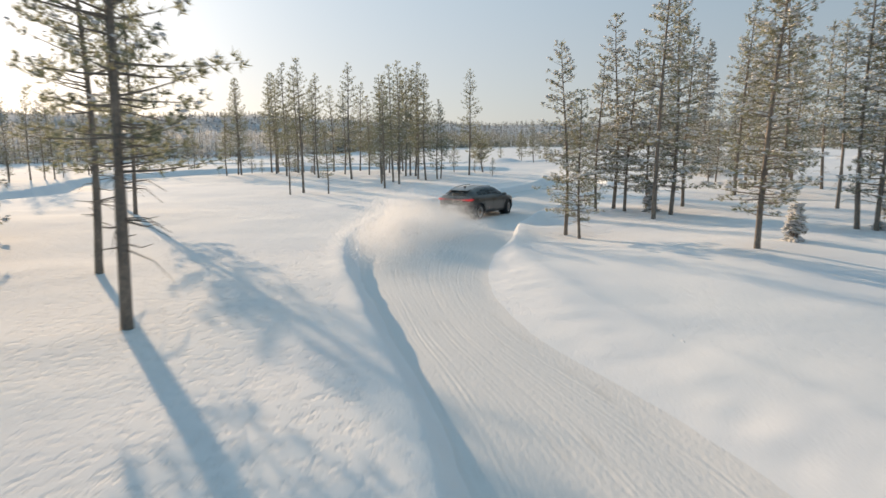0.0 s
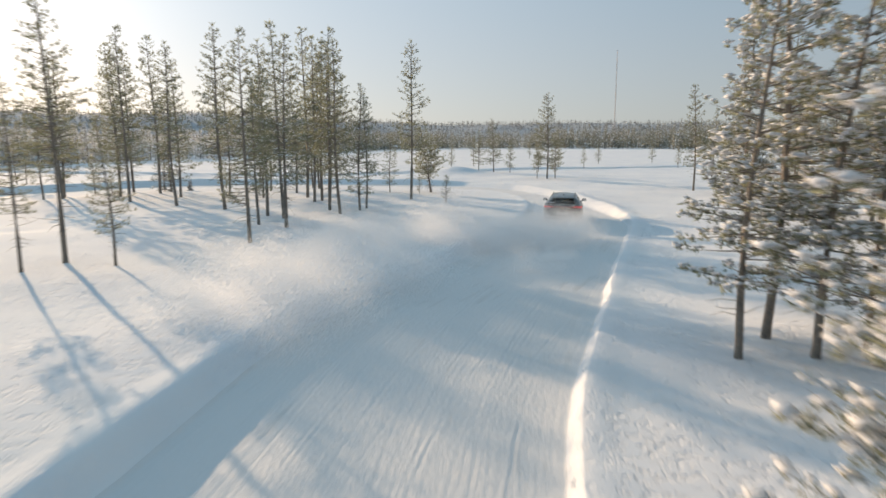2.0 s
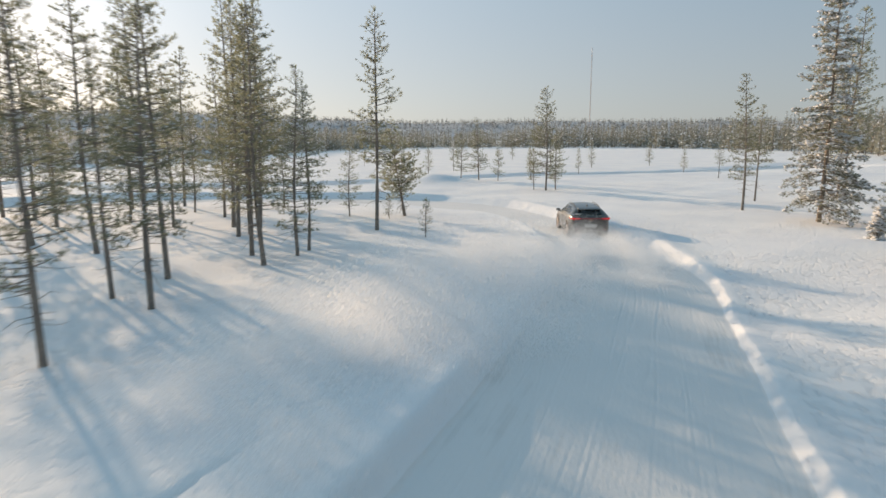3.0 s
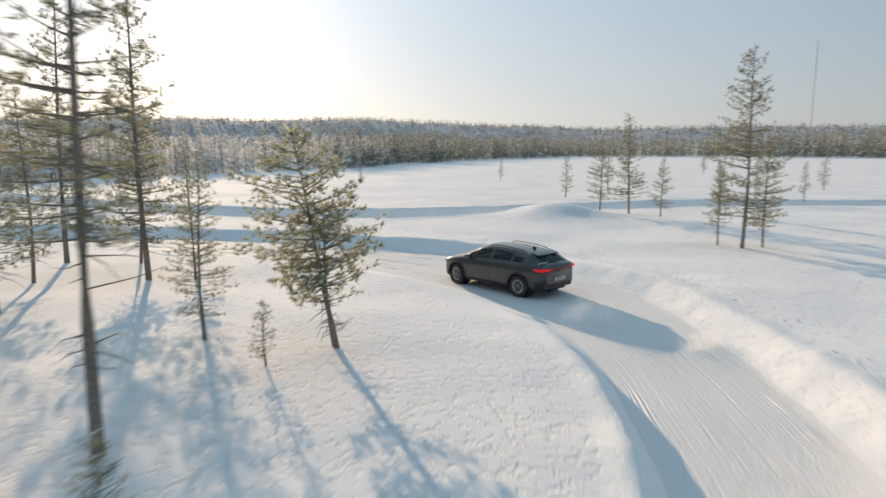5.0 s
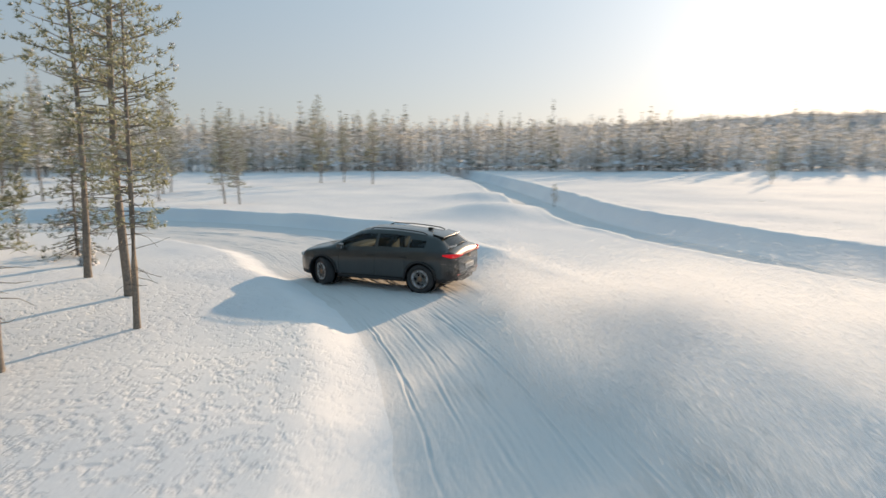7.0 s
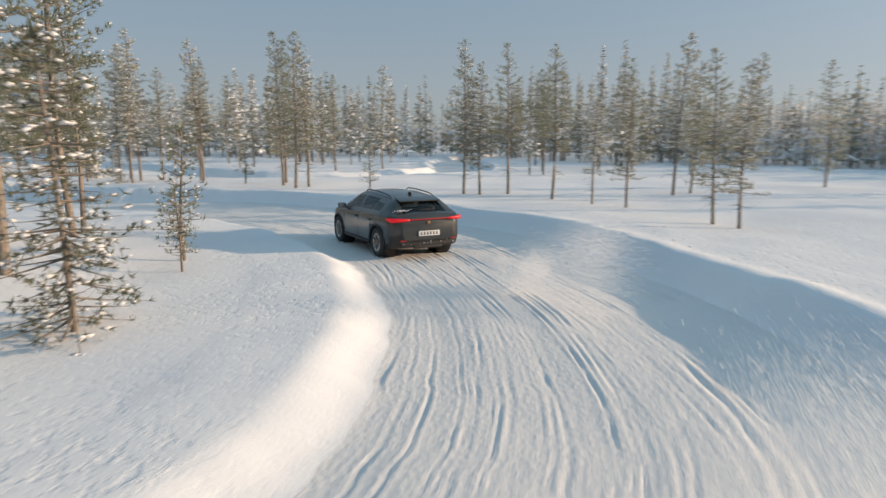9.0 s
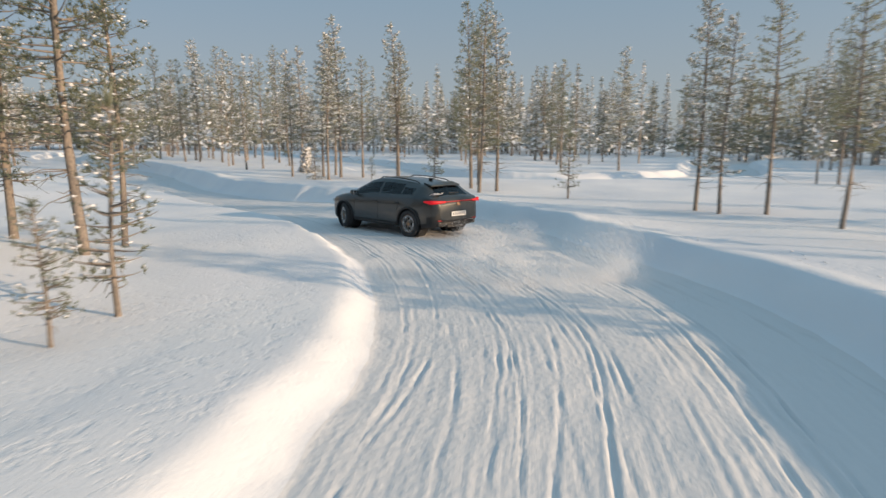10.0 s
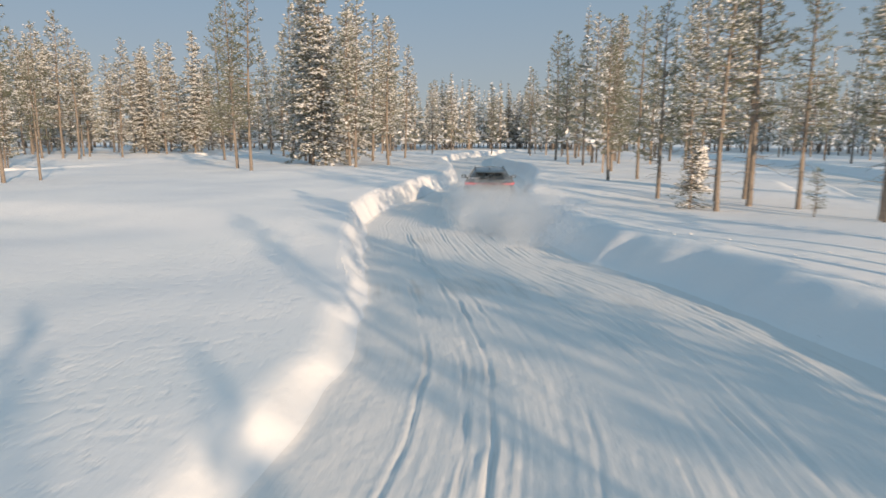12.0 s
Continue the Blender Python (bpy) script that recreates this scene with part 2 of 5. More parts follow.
def glowing(name, colour, strength):
    m = material(name, colour, 0.5)
    b = m.node_tree.nodes["Principled BSDF"]
    b.inputs["Emission Color"].default_value, b.inputs["Emission Strength"].default_value = (*colour, 1), strength
    return m


TAIL = glowing("tail_lamp_red", (0.3, 0.006, 0.012), 0.12)
BRAKE = glowing("brake_lamp_red", (0.45, 0.006, 0.014), 0.5)


def glass_material():
    m = material("tinted_glass", (0.02, 0.025, 0.025), 0.03)
    t, links = m.node_tree, m.node_tree.links
    clear = t.nodes.new("ShaderNodeBsdfTransparent")
    clear.inputs["Color"].default_value = (0.78, 0.86, 0.84, 1)
    gloss = t.nodes.new("ShaderNodeBsdfGlossy")
    gloss.inputs["Roughness"].default_value = 0.03
    fres = t.nodes.new("ShaderNodeFresnel")
    fres.inputs["IOR"].default_value = 1.5
    mix = t.nodes.new("ShaderNodeMixShader")
    links.new(fres.outputs[0], mix.inputs[0])
    links.new(clear.outputs[0], mix.inputs[1])
    links.new(gloss.outputs[0], mix.inputs[2])
    links.new(mix.outputs[0], t.nodes["Material Output"].inputs["Surface"])
    return m


GLASS = glass_material()


# ---- mesh helpers ----
def mesh_of(name, verts, faces, mat, smooth=True):
    me = bpy.data.meshes.new(name)
    me.from_pydata([tuple(v) for v in verts], [], [tuple(f) for f in faces])
    me.materials.append(mat)
    if smooth:
        me.polygons.foreach_set("use_smooth", [True] * len(me.polygons))
    me.update()
    return me


def part(name, data, parent, label="", at=None):
    ob = new(name, data)
    ob.parent = parent
    if at is not None:
        ob.matrix_basis = at
    if label:
        ob["label"] = label
    return ob


def from_bm(name, bm, mat, smooth=False):
    me = bpy.data.meshes.new(name)
    bm.to_mesh(me)
    bm.free()
    me.materials.append(mat)
    if smooth:
        me.polygons.foreach_set("use_smooth", [True] * len(me.polygons))
    return me


def fold(points, samples):
    """A smooth curve through the points (Catmull-Rom), samples per span."""
    p = np.array(points, float)
    p = np.vstack([2 * p[0] - p[1], p, 2 * p[-1] - p[-2]])
    out = []
    for i in range(1, len(p) - 2):
        for s in np.arange(samples) / samples:
            a, b, c, d = p[i - 1], p[i], p[i + 1], p[i + 2]
            out.append(0.5 * (2 * b + (c - a) * s + (2 * a - 5 * b + 4 * c - d) * s * s + (3 * b - a - 3 * c + d) * s ** 3))
    out.append(p[-2])
    return np.array(out)


def lattice(seed, n=64):
    return np.random.RandomState(seed).rand(n, n)


NOISE = [lattice(i) for i in range(8)]


def wave(x, y, scale, seed=0):
    """Smooth value noise in -1..1 for arrays, of that wavelength in metres."""
    g = NOISE[seed % 8]
    u, v = np.asarray(x) / scale + 17.3 * seed, np.asarray(y) / scale + 5.1 * seed
    i, j = np.floor(u).astype(int), np.floor(v).astype(int)
    a, b = u - i, v - j
    a, b = a * a * (3 - 2 * a), b * b * (3 - 2 * b)
    i0, i1, j0, j1 = i % 64, (i + 1) % 64, j % 64, (j + 1) % 64
    return 2 * ((g[i0, j0] * (1 - a) + g[i1, j0] * a) * (1 - b) + (g[i0, j1] * (1 - a) + g[i1, j1] * a) * b) - 1


def step(x):
    x = np.clip(x, 0, 1)
    return x * x * (3 - 2 * x)


# ---- the ground ----
# stations of the tracks: inner lip x, y, outer lip x, y, floor height, width of the outer bank
MAIN = [
    (1.2, -14, 8.5, -13, 0, 2.2), (0.6, -5, 6.8, -4, 0, 2.2), (-0.1, 5.1, 5.2, 6.5, 0, 2.2), (-1.6, 11.7, 3.5, 11.5, 0, 2.3),
    (-2.6, 16, 2.6, 15.5, 0, 1.7), (-3.1, 19.5, 2.3, 19, 0, 0.9), (-3.1, 23.3, 2.6, 22.5, 0, 0.26), (-2.4, 28, 3.7, 27.6, 0, 0.26),
    (-1, 33.3, 5.9, 33, 0, 0.26), (1.9, 38.4, 8.2, 38.5, 0, 0.26), (4.6, 43.8, 10.6, 44, 0, 0.26), (7.2, 49.5, 12.8, 49.3, 0, 0.35),
    (8.7, 54, 13.8, 55, 0, 0.9), (9.4, 58.5, 13.9, 60, 0, 1.2), (9.3, 61.8, 13.7, 64.3, 0, 1.3), (8.6, 65, 13, 68.4, 0, 1.3),
    (7.2, 67.7, 11.9, 72, 0, 1.2), (5.2, 70.4, 10, 74.8, 0, 1.1), (2.8, 72.3, 7, 77.5, 0, 1), (-0.2, 73.9, 2, 79.8, 0, 1),
    (-4, 75.3, -3, 81, 0, 1.2), (-8.2, 75.7, -8, 81.6, 0, 1.4), (-12.4, 75.3, -13.5, 81.5, 0, 1.2), (-15.8, 75, -18.5, 80.9, 0, 0.88),
    (-19, 73.2, -22.5, 78.6, 0, 0.92), (-21.4, 70.9, -25.4, 76, 0, 0.92), (-23.2, 68.3, -28.7, 72.4, 0, 0.92), (-24.6, 65.2, -30.8, 67.3, 0, 0.88),
    (-25.4, 61.5, -32.1, 61.6, 0, 0.85), (-25.9, 57, -32.3, 57, -0.05, 0.82), (-25.4, 53, -31.3, 52.5, -0.15, 0.9), (-24.6, 49, -30, 49, -0.25, 0.85),
    (-23.7, 43.2, -29.2, 43, -0.3, 0.95), (-24.3, 36, -29.4, 36, -0.3, 0.82), (-25.3, 26, -30.4, 26, -0.3, 0.82), (-24.6, 14, -30, 15, -0.3, 0.82),
    (-23, 0, -28.5, 0, -0.3, 0.82), (-24, -20, -29.5, -20, -0.3, 0.82), (-30, -45, -35, -43, -0.3, 0.82)]
SECOND = [
    (-70, 104, -70, 109, -0.4, 0.9), (-55, 101, -56, 106, -0.4, 0.9), (-42, 97, -43, 102, -0.4, 0.9), (-30, 92.4, -29.5, 97.4, -0.4, 0.9),
    (-20, 88.8, -20, 94, -0.4, 1.0), (-13, 87.4, -12.5, 92.8, -0.4, 1.0), (-7, 87, -7, 92.4, -0.4, 1.0), (0, 87.4, -1, 92.6, -0.4, 1.0),
    (5, 90.4, 3.5, 95.2, -0.4, 1.0), (12, 95.2, 10, 99.8, -0.4, 0.9), (25, 100, 24, 105, -0.4, 0.9), (45, 104, 45, 109, -0.4, 0.9), (75, 118, 72, 123, -0.4, 0.9)]
THIRD = [
    (-50, -40, -57, -40, 0, 1), (-48.5, -20, -55, -20, 0, 1), (-47, 0, -53.5, 0, 0, 1), (-45, 20, -51.5, 19, 0, 1), (-41.5, 34, -48, 32, 0, 1),
    (-39, 43, -45.2, 40, 0, 1), (-39.5, 49, -45.6, 44.5, 0, 1), (-43, 53.5, -47.6, 47.6, 0, 1), (-49, 56, -51.5, 49.8, 0, 1),
    (-57, 56, -57.6, 49.6, 0, 1), (-68, 50.5, -65.5, 44.5, 0, 1), (-82, 42, -79, 36.5, 0, 1), (-100, 36, -98, 30, 0, 1)]
TRACKS = [fold(MAIN, 24), fold(SECOND, 24), fold(THIRD, 24)]
MOUNDS = [(8.6, 90.4, 2.6, 0.75), (-19.6, 86.6, 2.4, 0.55), (-27.5, 90.2, 2.0, 0.35), (14.6, 70.5, 2.5, 0.15), (4.4, 17, 2.8, -0.16), (3.6, 21.5, 2.6, -0.14), (3.8, 12, 2.8, -0.11), (3.0, 18, 2.4, -0.09), (6.8, 69.0, 2.5, -0.07), (4.0, 71.0, 2.5, -0.07), (1.0, 72.8, 2.5, -0.07),
          (13.2, 69, 4.5, -0.2), (9.5, 77, 4.0, -0.16), (5.6, 25, 6.0, -0.2), (9.4, 36, 6.0, -0.2), (13.4, 48, 6.0, -0.2), (7.0, 9, 6.5, -0.3), (8.6, -4, 6.5, -0.3), (15.5, 58, 5.0, -0.2), (6.8, 33.4, 2.6, -0.19), (4.4, 28, 2.6, -0.1), (9.2, 39, 2.6, -0.19), (11.4, 44.4, 2.6, -0.14)]


def land(x, y):
    """Height of the untouched snow."""
    z = 0.45 + 0.10 * wave(x, y, 9, 0) + 0.045 * wave(x, y, 3.1, 1) + 0.018 * wave(x, y, 1.1, 2)
    z = z - 0.18 * step((11 - x) / 4) * step((x + 17) / 5) * step((y - 65.0) / 5) * step((77.6 - y) / 1.2)
    r = np.hypot(x + 14, y - 62)
    z = z - 0.24 * step((16.8 - r) / 2.8) * step((r - 4) / 4) * step((-11 - x) / 5)
    for mx, my, wide, h in MOUNDS:
        z = z + h * np.exp(-((x - mx) ** 2 + (y - my) ** 2) / (wide * wide))
    return z


def spread(start, lo, hi, cell, end, grow=1.14):
    mid = list(np.arange(lo, hi + 1e-6, cell))
    left, right = [], []
    d, v = cell, lo
    while v > start:
        d *= grow
        v -= d
        left.append(v)
    d, v = cell, hi
    while v < end:
        d *= grow
        v += d
        right.append(v)
    return np.array(left[::-1] + mid + right)


def build_ground():
    gx, gy = spread(-4000, -52, 30, 0.36, 4000), spread(-4000, -12, 102, 0.36, 4000)
    x, y = np.meshgrid(gx, gy)
    z = land(x, y)
    r = np.hypot(x + 5, y - 50)
    z = 0.45 + (z - 0.45) * np.clip(1.5 - r / 400, 0, 1)
    flat = np.stack([x.ravel(), y.ravel()], 1)
    zz = z.ravel()
    for tr, margin in zip(TRACKS, (0.95, 0.5, 0.5)):
        mid, half = (tr[:, :2] + tr[:, 2:4]) / 2, np.linalg.norm(tr[:, :2] - tr[:, 2:4], axis=1) / 2
        box = (flat[:, 0] > mid[:, 0].min() - 8) & (flat[:, 0] < mid[:, 0].max() + 8) & (flat[:, 1] > mid[:, 1].min() - 8) & (flat[:, 1] < mid[:, 1].max() + 8)
        idx = np.nonzero(box)[0]
        for k in range(0, len(idx), 4000):
            q = idx[k:k + 4000]
            d = np.linalg.norm(flat[q][:, None] - mid[None], axis=2) - half[None]
            zz[q] -= 1.4 * step((margin - d.min(1)) / 0.5)
    ny, nx = x.shape
    idx = np.arange(ny * nx).reshape(ny, nx)
    faces = np.stack([idx[:-1, :-1], idx[:-1, 1:], idx[1:, 1:], idx[1:, :-1]], 2).reshape(-1, 4)
    return mesh_of("ground", np.stack([flat[:, 0], flat[:, 1], zz], 1), faces.tolist(), SNOW)


def build_track(tr, ruts, seed, cell=0.24):
    """A strip across both banks: margin, inner bank, rutted floor, outer bank, margin."""
    inner, outer, floor, bank = tr[:, :2], tr[:, 2:4], tr[:, 4], tr[:, 5]
    mid = (inner + outer) / 2
    s = np.concatenate([[0], np.cumsum(np.linalg.norm(np.diff(mid, axis=0), axis=1))])
    n = int(s[-1] / (cell * 0.6 if ruts else cell))
    t = np.linspace(0, s[-1], n)
    pick = lambda a: np.interp(t, s, a)
    ix, iy, ox, oy, fl, bw = pick(inner[:, 0]), pick(inner[:, 1]), pick(outer[:, 0]), pick(outer[:, 1]), pick(floor), pick(bank)
    w = np.hypot(ox - ix, oy - iy)
    rs = np.random.RandomState(seed)
    nf = 190 if ruts else 24
    cols = np.concatenate([np.linspace(-2.1, -0.12, 18), np.linspace(0, 1, 11), 1 + np.linspace(0, 1, nf + 2)[1:-1], 2 + np.linspace(0, 1, 15), 3.12 + np.linspace(0, 2.0, 13)])
    tt, cc = np.meshgrid(t, cols, indexing="ij")
    W, B, F = w[:, None], bw[:, None], fl[:, None]
    inb = (0.55 + 0.1 * wave(t, 0 * t, 4.0, seed) + (0.6 * step((t - 78) / 8) * step((104 - t) / 8) - 0.15 * step((t - 100) / 14) if ruts else 0))[:, None]
    # metres across from the inner lip
    d = np.where(cc < 0, cc, np.where(cc <= 1, cc * inb, np.where(cc < 2, inb + (cc - 1) * (W - inb - B), np.where(cc <= 3, W - B + (cc - 2) * B, W + cc - 3))))
    ragged = (0.05 * wave(tt, 0 * tt, 1.3, seed + 1) + 0.03 * wave(tt, 0 * tt, 0.45, seed + 2)) * (1 + step((tt - 88) / 14) if ruts else 2)
    nx, ny = (ox - ix)[:, None] / W, (oy - iy)[:, None] / W
    shift = np.where(cc < 1.5, np.clip(1.3 - np.abs(cc - 0.3), 0, 1), np.clip(1.3 - np.abs(cc - 2.7), 0, 1)) * ragged
    x, y = ix[:, None] + nx * (d + shift), iy[:, None] + ny * (d + shift)
    g = land(x, y)
    crumble = 0.5 + 0.5 * wave(tt, d, 0.6, seed + 3)
    lip_in, lip_out = np.exp(-((d + 0.12) / 0.22) ** 2), np.exp(-((d - W - 0.15) / 0.3) ** 2)
    top = g + 0.035 * lip_in * (0.5 + crumble) * (1 - step((tt - 80) / 10) if ruts else 1) + (0.07 if not ruts else 0.03 + 0.03 * step((tt - 66) / 10)) * lip_out * (0.4 + crumble)
    base = F + 0.02 * wave(x, y, 2.2, seed + 4) + 0.012 * wave(tt, d * 8, 5.0, seed)
    if ruts:
        f = np.clip((d - inb) / np.maximum(W - inb - B, 0.1), 0, 1)
        strength = 0.09 + 0.14 * step((tt - 30) / 10) + 0.17 * step((tt - 86) / 16) + 0.18 * step((tt - 118) / 8)
        crumbs = 0.6 + 0.55 * wave(tt, d * 1.5, 0.3, seed + 1) + 0.35 * wave(tt, d, 1.7, seed + 2)
        span = W - inb - B
        for k in range(104):
            where = rs.rand() * 0.94 + 0.03 + (0.06 + 0.13 * rs.rand()) * wave(t, 0 * t + k, 17.0, k)[:, None] + 0.025 * wave(t, 0 * t + k, 5.0, k + 3)[:, None]
            wide, deep = (0.03 + 0.05 * rs.rand() ** 2, 0.008 + 0.055 * rs.rand() ** 2.5) if k < 10 else (0.018 + 0.016 * rs.rand(), 0.006 + 0.034 * rs.rand() ** 2)
            deep = deep * (1 + 0.5 * wave(t, 0 * t + 7 * k, 0.8, k + 2))[:, None]
            on = step(0.45 + 1.9 * wave(t, 0 * t + 31 * k, 13.0, k + 1))[:, None]
            e = (f - where) * span / wide
            base = base - strength * crumbs * on * deep * (np.exp(-e * e) - 0.55 * np.exp(-(np.abs(e) - 1.7) ** 2))
        base = base + strength * (0.012 * wave(x, y, 0.3, seed + 5) + 0.010 * wave(x, y, 0.13, seed + 6)) * (0.2 + crumble)
    brow = (0.6 * step((tt - 88) / 14) * (1 - 0.8 * step((tt - 112) / 22)) if ruts else 0 * tt)
    up_in, up_out = step(1 - (d + brow) / (inb + brow)), step((d - W + B) / B)
    ups = np.where(cc <= 1.0, up_in, np.where(cc >= 2, up_out, 0))
    lumps = (0.02 - 0.008 * step((tt - 88) / 14) + 0.035 * step((tt - 124) / 8)) * wave(tt, d, 0.5, seed + 6) * 4 * ups * (1 - ups)
    z = base * (1 - ups) + top * ups + lumps
    rim = np.clip(np.minimum(cc + 2.1, 5.12 - cc), 0, 1.2) / 1.2
    z = z + 0.006 - 0.012 * step(1 - rim / 0.5)
    m, q = z.shape
    idx = np.arange(m * q).reshape(m, q)
    faces = np.stack([idx[:-1, :-1], idx[:-1, 1:], idx[1:, 1:], idx[1:, :-1]], 2).reshape(-1, 4)
    me = mesh_of("snow_track", np.stack([x.ravel(), y.ravel(), z.ravel()], 1), faces.tolist(), SNOW)
    me.materials.append(TRACK)
    me.materials.append(BANK)
    on_floor = np.broadcast_to((cols[:-1] >= 0.8) & (cols[1:] <= 2.2), (m - 1, q - 1)).ravel()
    on_bank = np.broadcast_to((cols[:-1] > -0.5) & (cols[1:] < 3.4), (m - 1, q - 1)).ravel()
    me.polygons.foreach_set("material_index", np.where(on_floor, 1, np.where(on_bank, 2, 0)).astype(np.int32))
    uv = me.uv_layers.new(name="along")
    st = np.stack([tt.ravel(), d.ravel()], 1)
    loops = np.empty(len(me.loops), np.int32)
    me.loops.foreach_get("vertex_index", loops)
    uv.data.foreach_set("uv", st[loops].ravel().astype(np.float32))
    return me


tagged(new("ground", build_ground()), "open wind-packed white snow over a frozen mire", "ground", kind="structure")
tagged(new("snow_track", build_track(TRACKS[0], True, 3)), "ploughed and rutted snow track between low banks", "track", kind="structure")
tagged(new("snow_track", build_track(TRACKS[1], False, 8)), "second ploughed track beyond a snow ridge", "track", kind="structure")
tagged(new("snow_track", build_track(TRACKS[2], False, 12)), "third ploughed loop of track among pines", "track", kind="structure")


# ---- trees ----
class Heap:
    """Collects tubes, tufts and clumps into one vertex and face list."""

    def __init__(self):
        self.v, self.f = [], []

    def tube(self, line, radii, sides=6):
        first = len(self.v)
        for i, (p, r) in enumerate(zip(line, radii)):
            a = Vector(line[min(i + 1, len(line) - 1)]) - Vector(line[max(i - 1, 0)])
            q = a.to_track_quat("Z", "Y")
            for k in range(sides):
                an = 2 * math.pi * k / sides
                self.v.append(Vector(p) + q @ Vector((r * math.cos(an), r * math.sin(an), 0)))
        for i in range(len(line) - 1):
            for k in range(sides):
                a, b = first + i * sides + k, first + i * sides + (k + 1) % sides
                self.f.append((a, b, b + sides, a + sides))

    def tuft(self, rng, at, way, count, size, width):
        """Needle blades that fan out round a twig's end."""
        for _ in range(count):
            d = (way * 0.7 + Vector((rng.gauss(0, 0.6), rng.gauss(0, 0.6), rng.gauss(0.12, 0.5)))).normalized()
            side = d.cross(Vector((rng.gauss(0, 1), rng.gauss(0, 1), rng.gauss(0, 1)))).normalized() * width * rng.uniform(0.6, 1.2)
            tip = at + d * size * rng.uniform(0.6, 1.15)
            n = len(self.v)
            self.v += [at + side, tip, at - side]
            self.f.append((n, n + 1, n + 2))

    def clump(self, rng, at, r, flat=0.55):
        """An uneven, flattened lump of snow."""
        n = len(self.v)
        ring = [2 * math.pi * k / 5 + rng.uniform(-0.3, 0.3) for k in range(5)]
        self.v.append(at + Vector((0, 0, r * flat * rng.uniform(0.7, 1.1))))
        for k, a in enumerate(ring):
            q = r * rng.uniform(0.6, 1.2)
            self.v.append(at + Vector((q * math.cos(a), q * math.sin(a), rng.uniform(-0.12, 0.25) * r)))
        self.v.append(at - Vector((0, 0, r * 0.35)))
        for k in range(5):
            a, b = n + 1 + k, n + 1 + (k + 1) % 5
            self.f += [(n, a, b), (n + 6, b, a)]


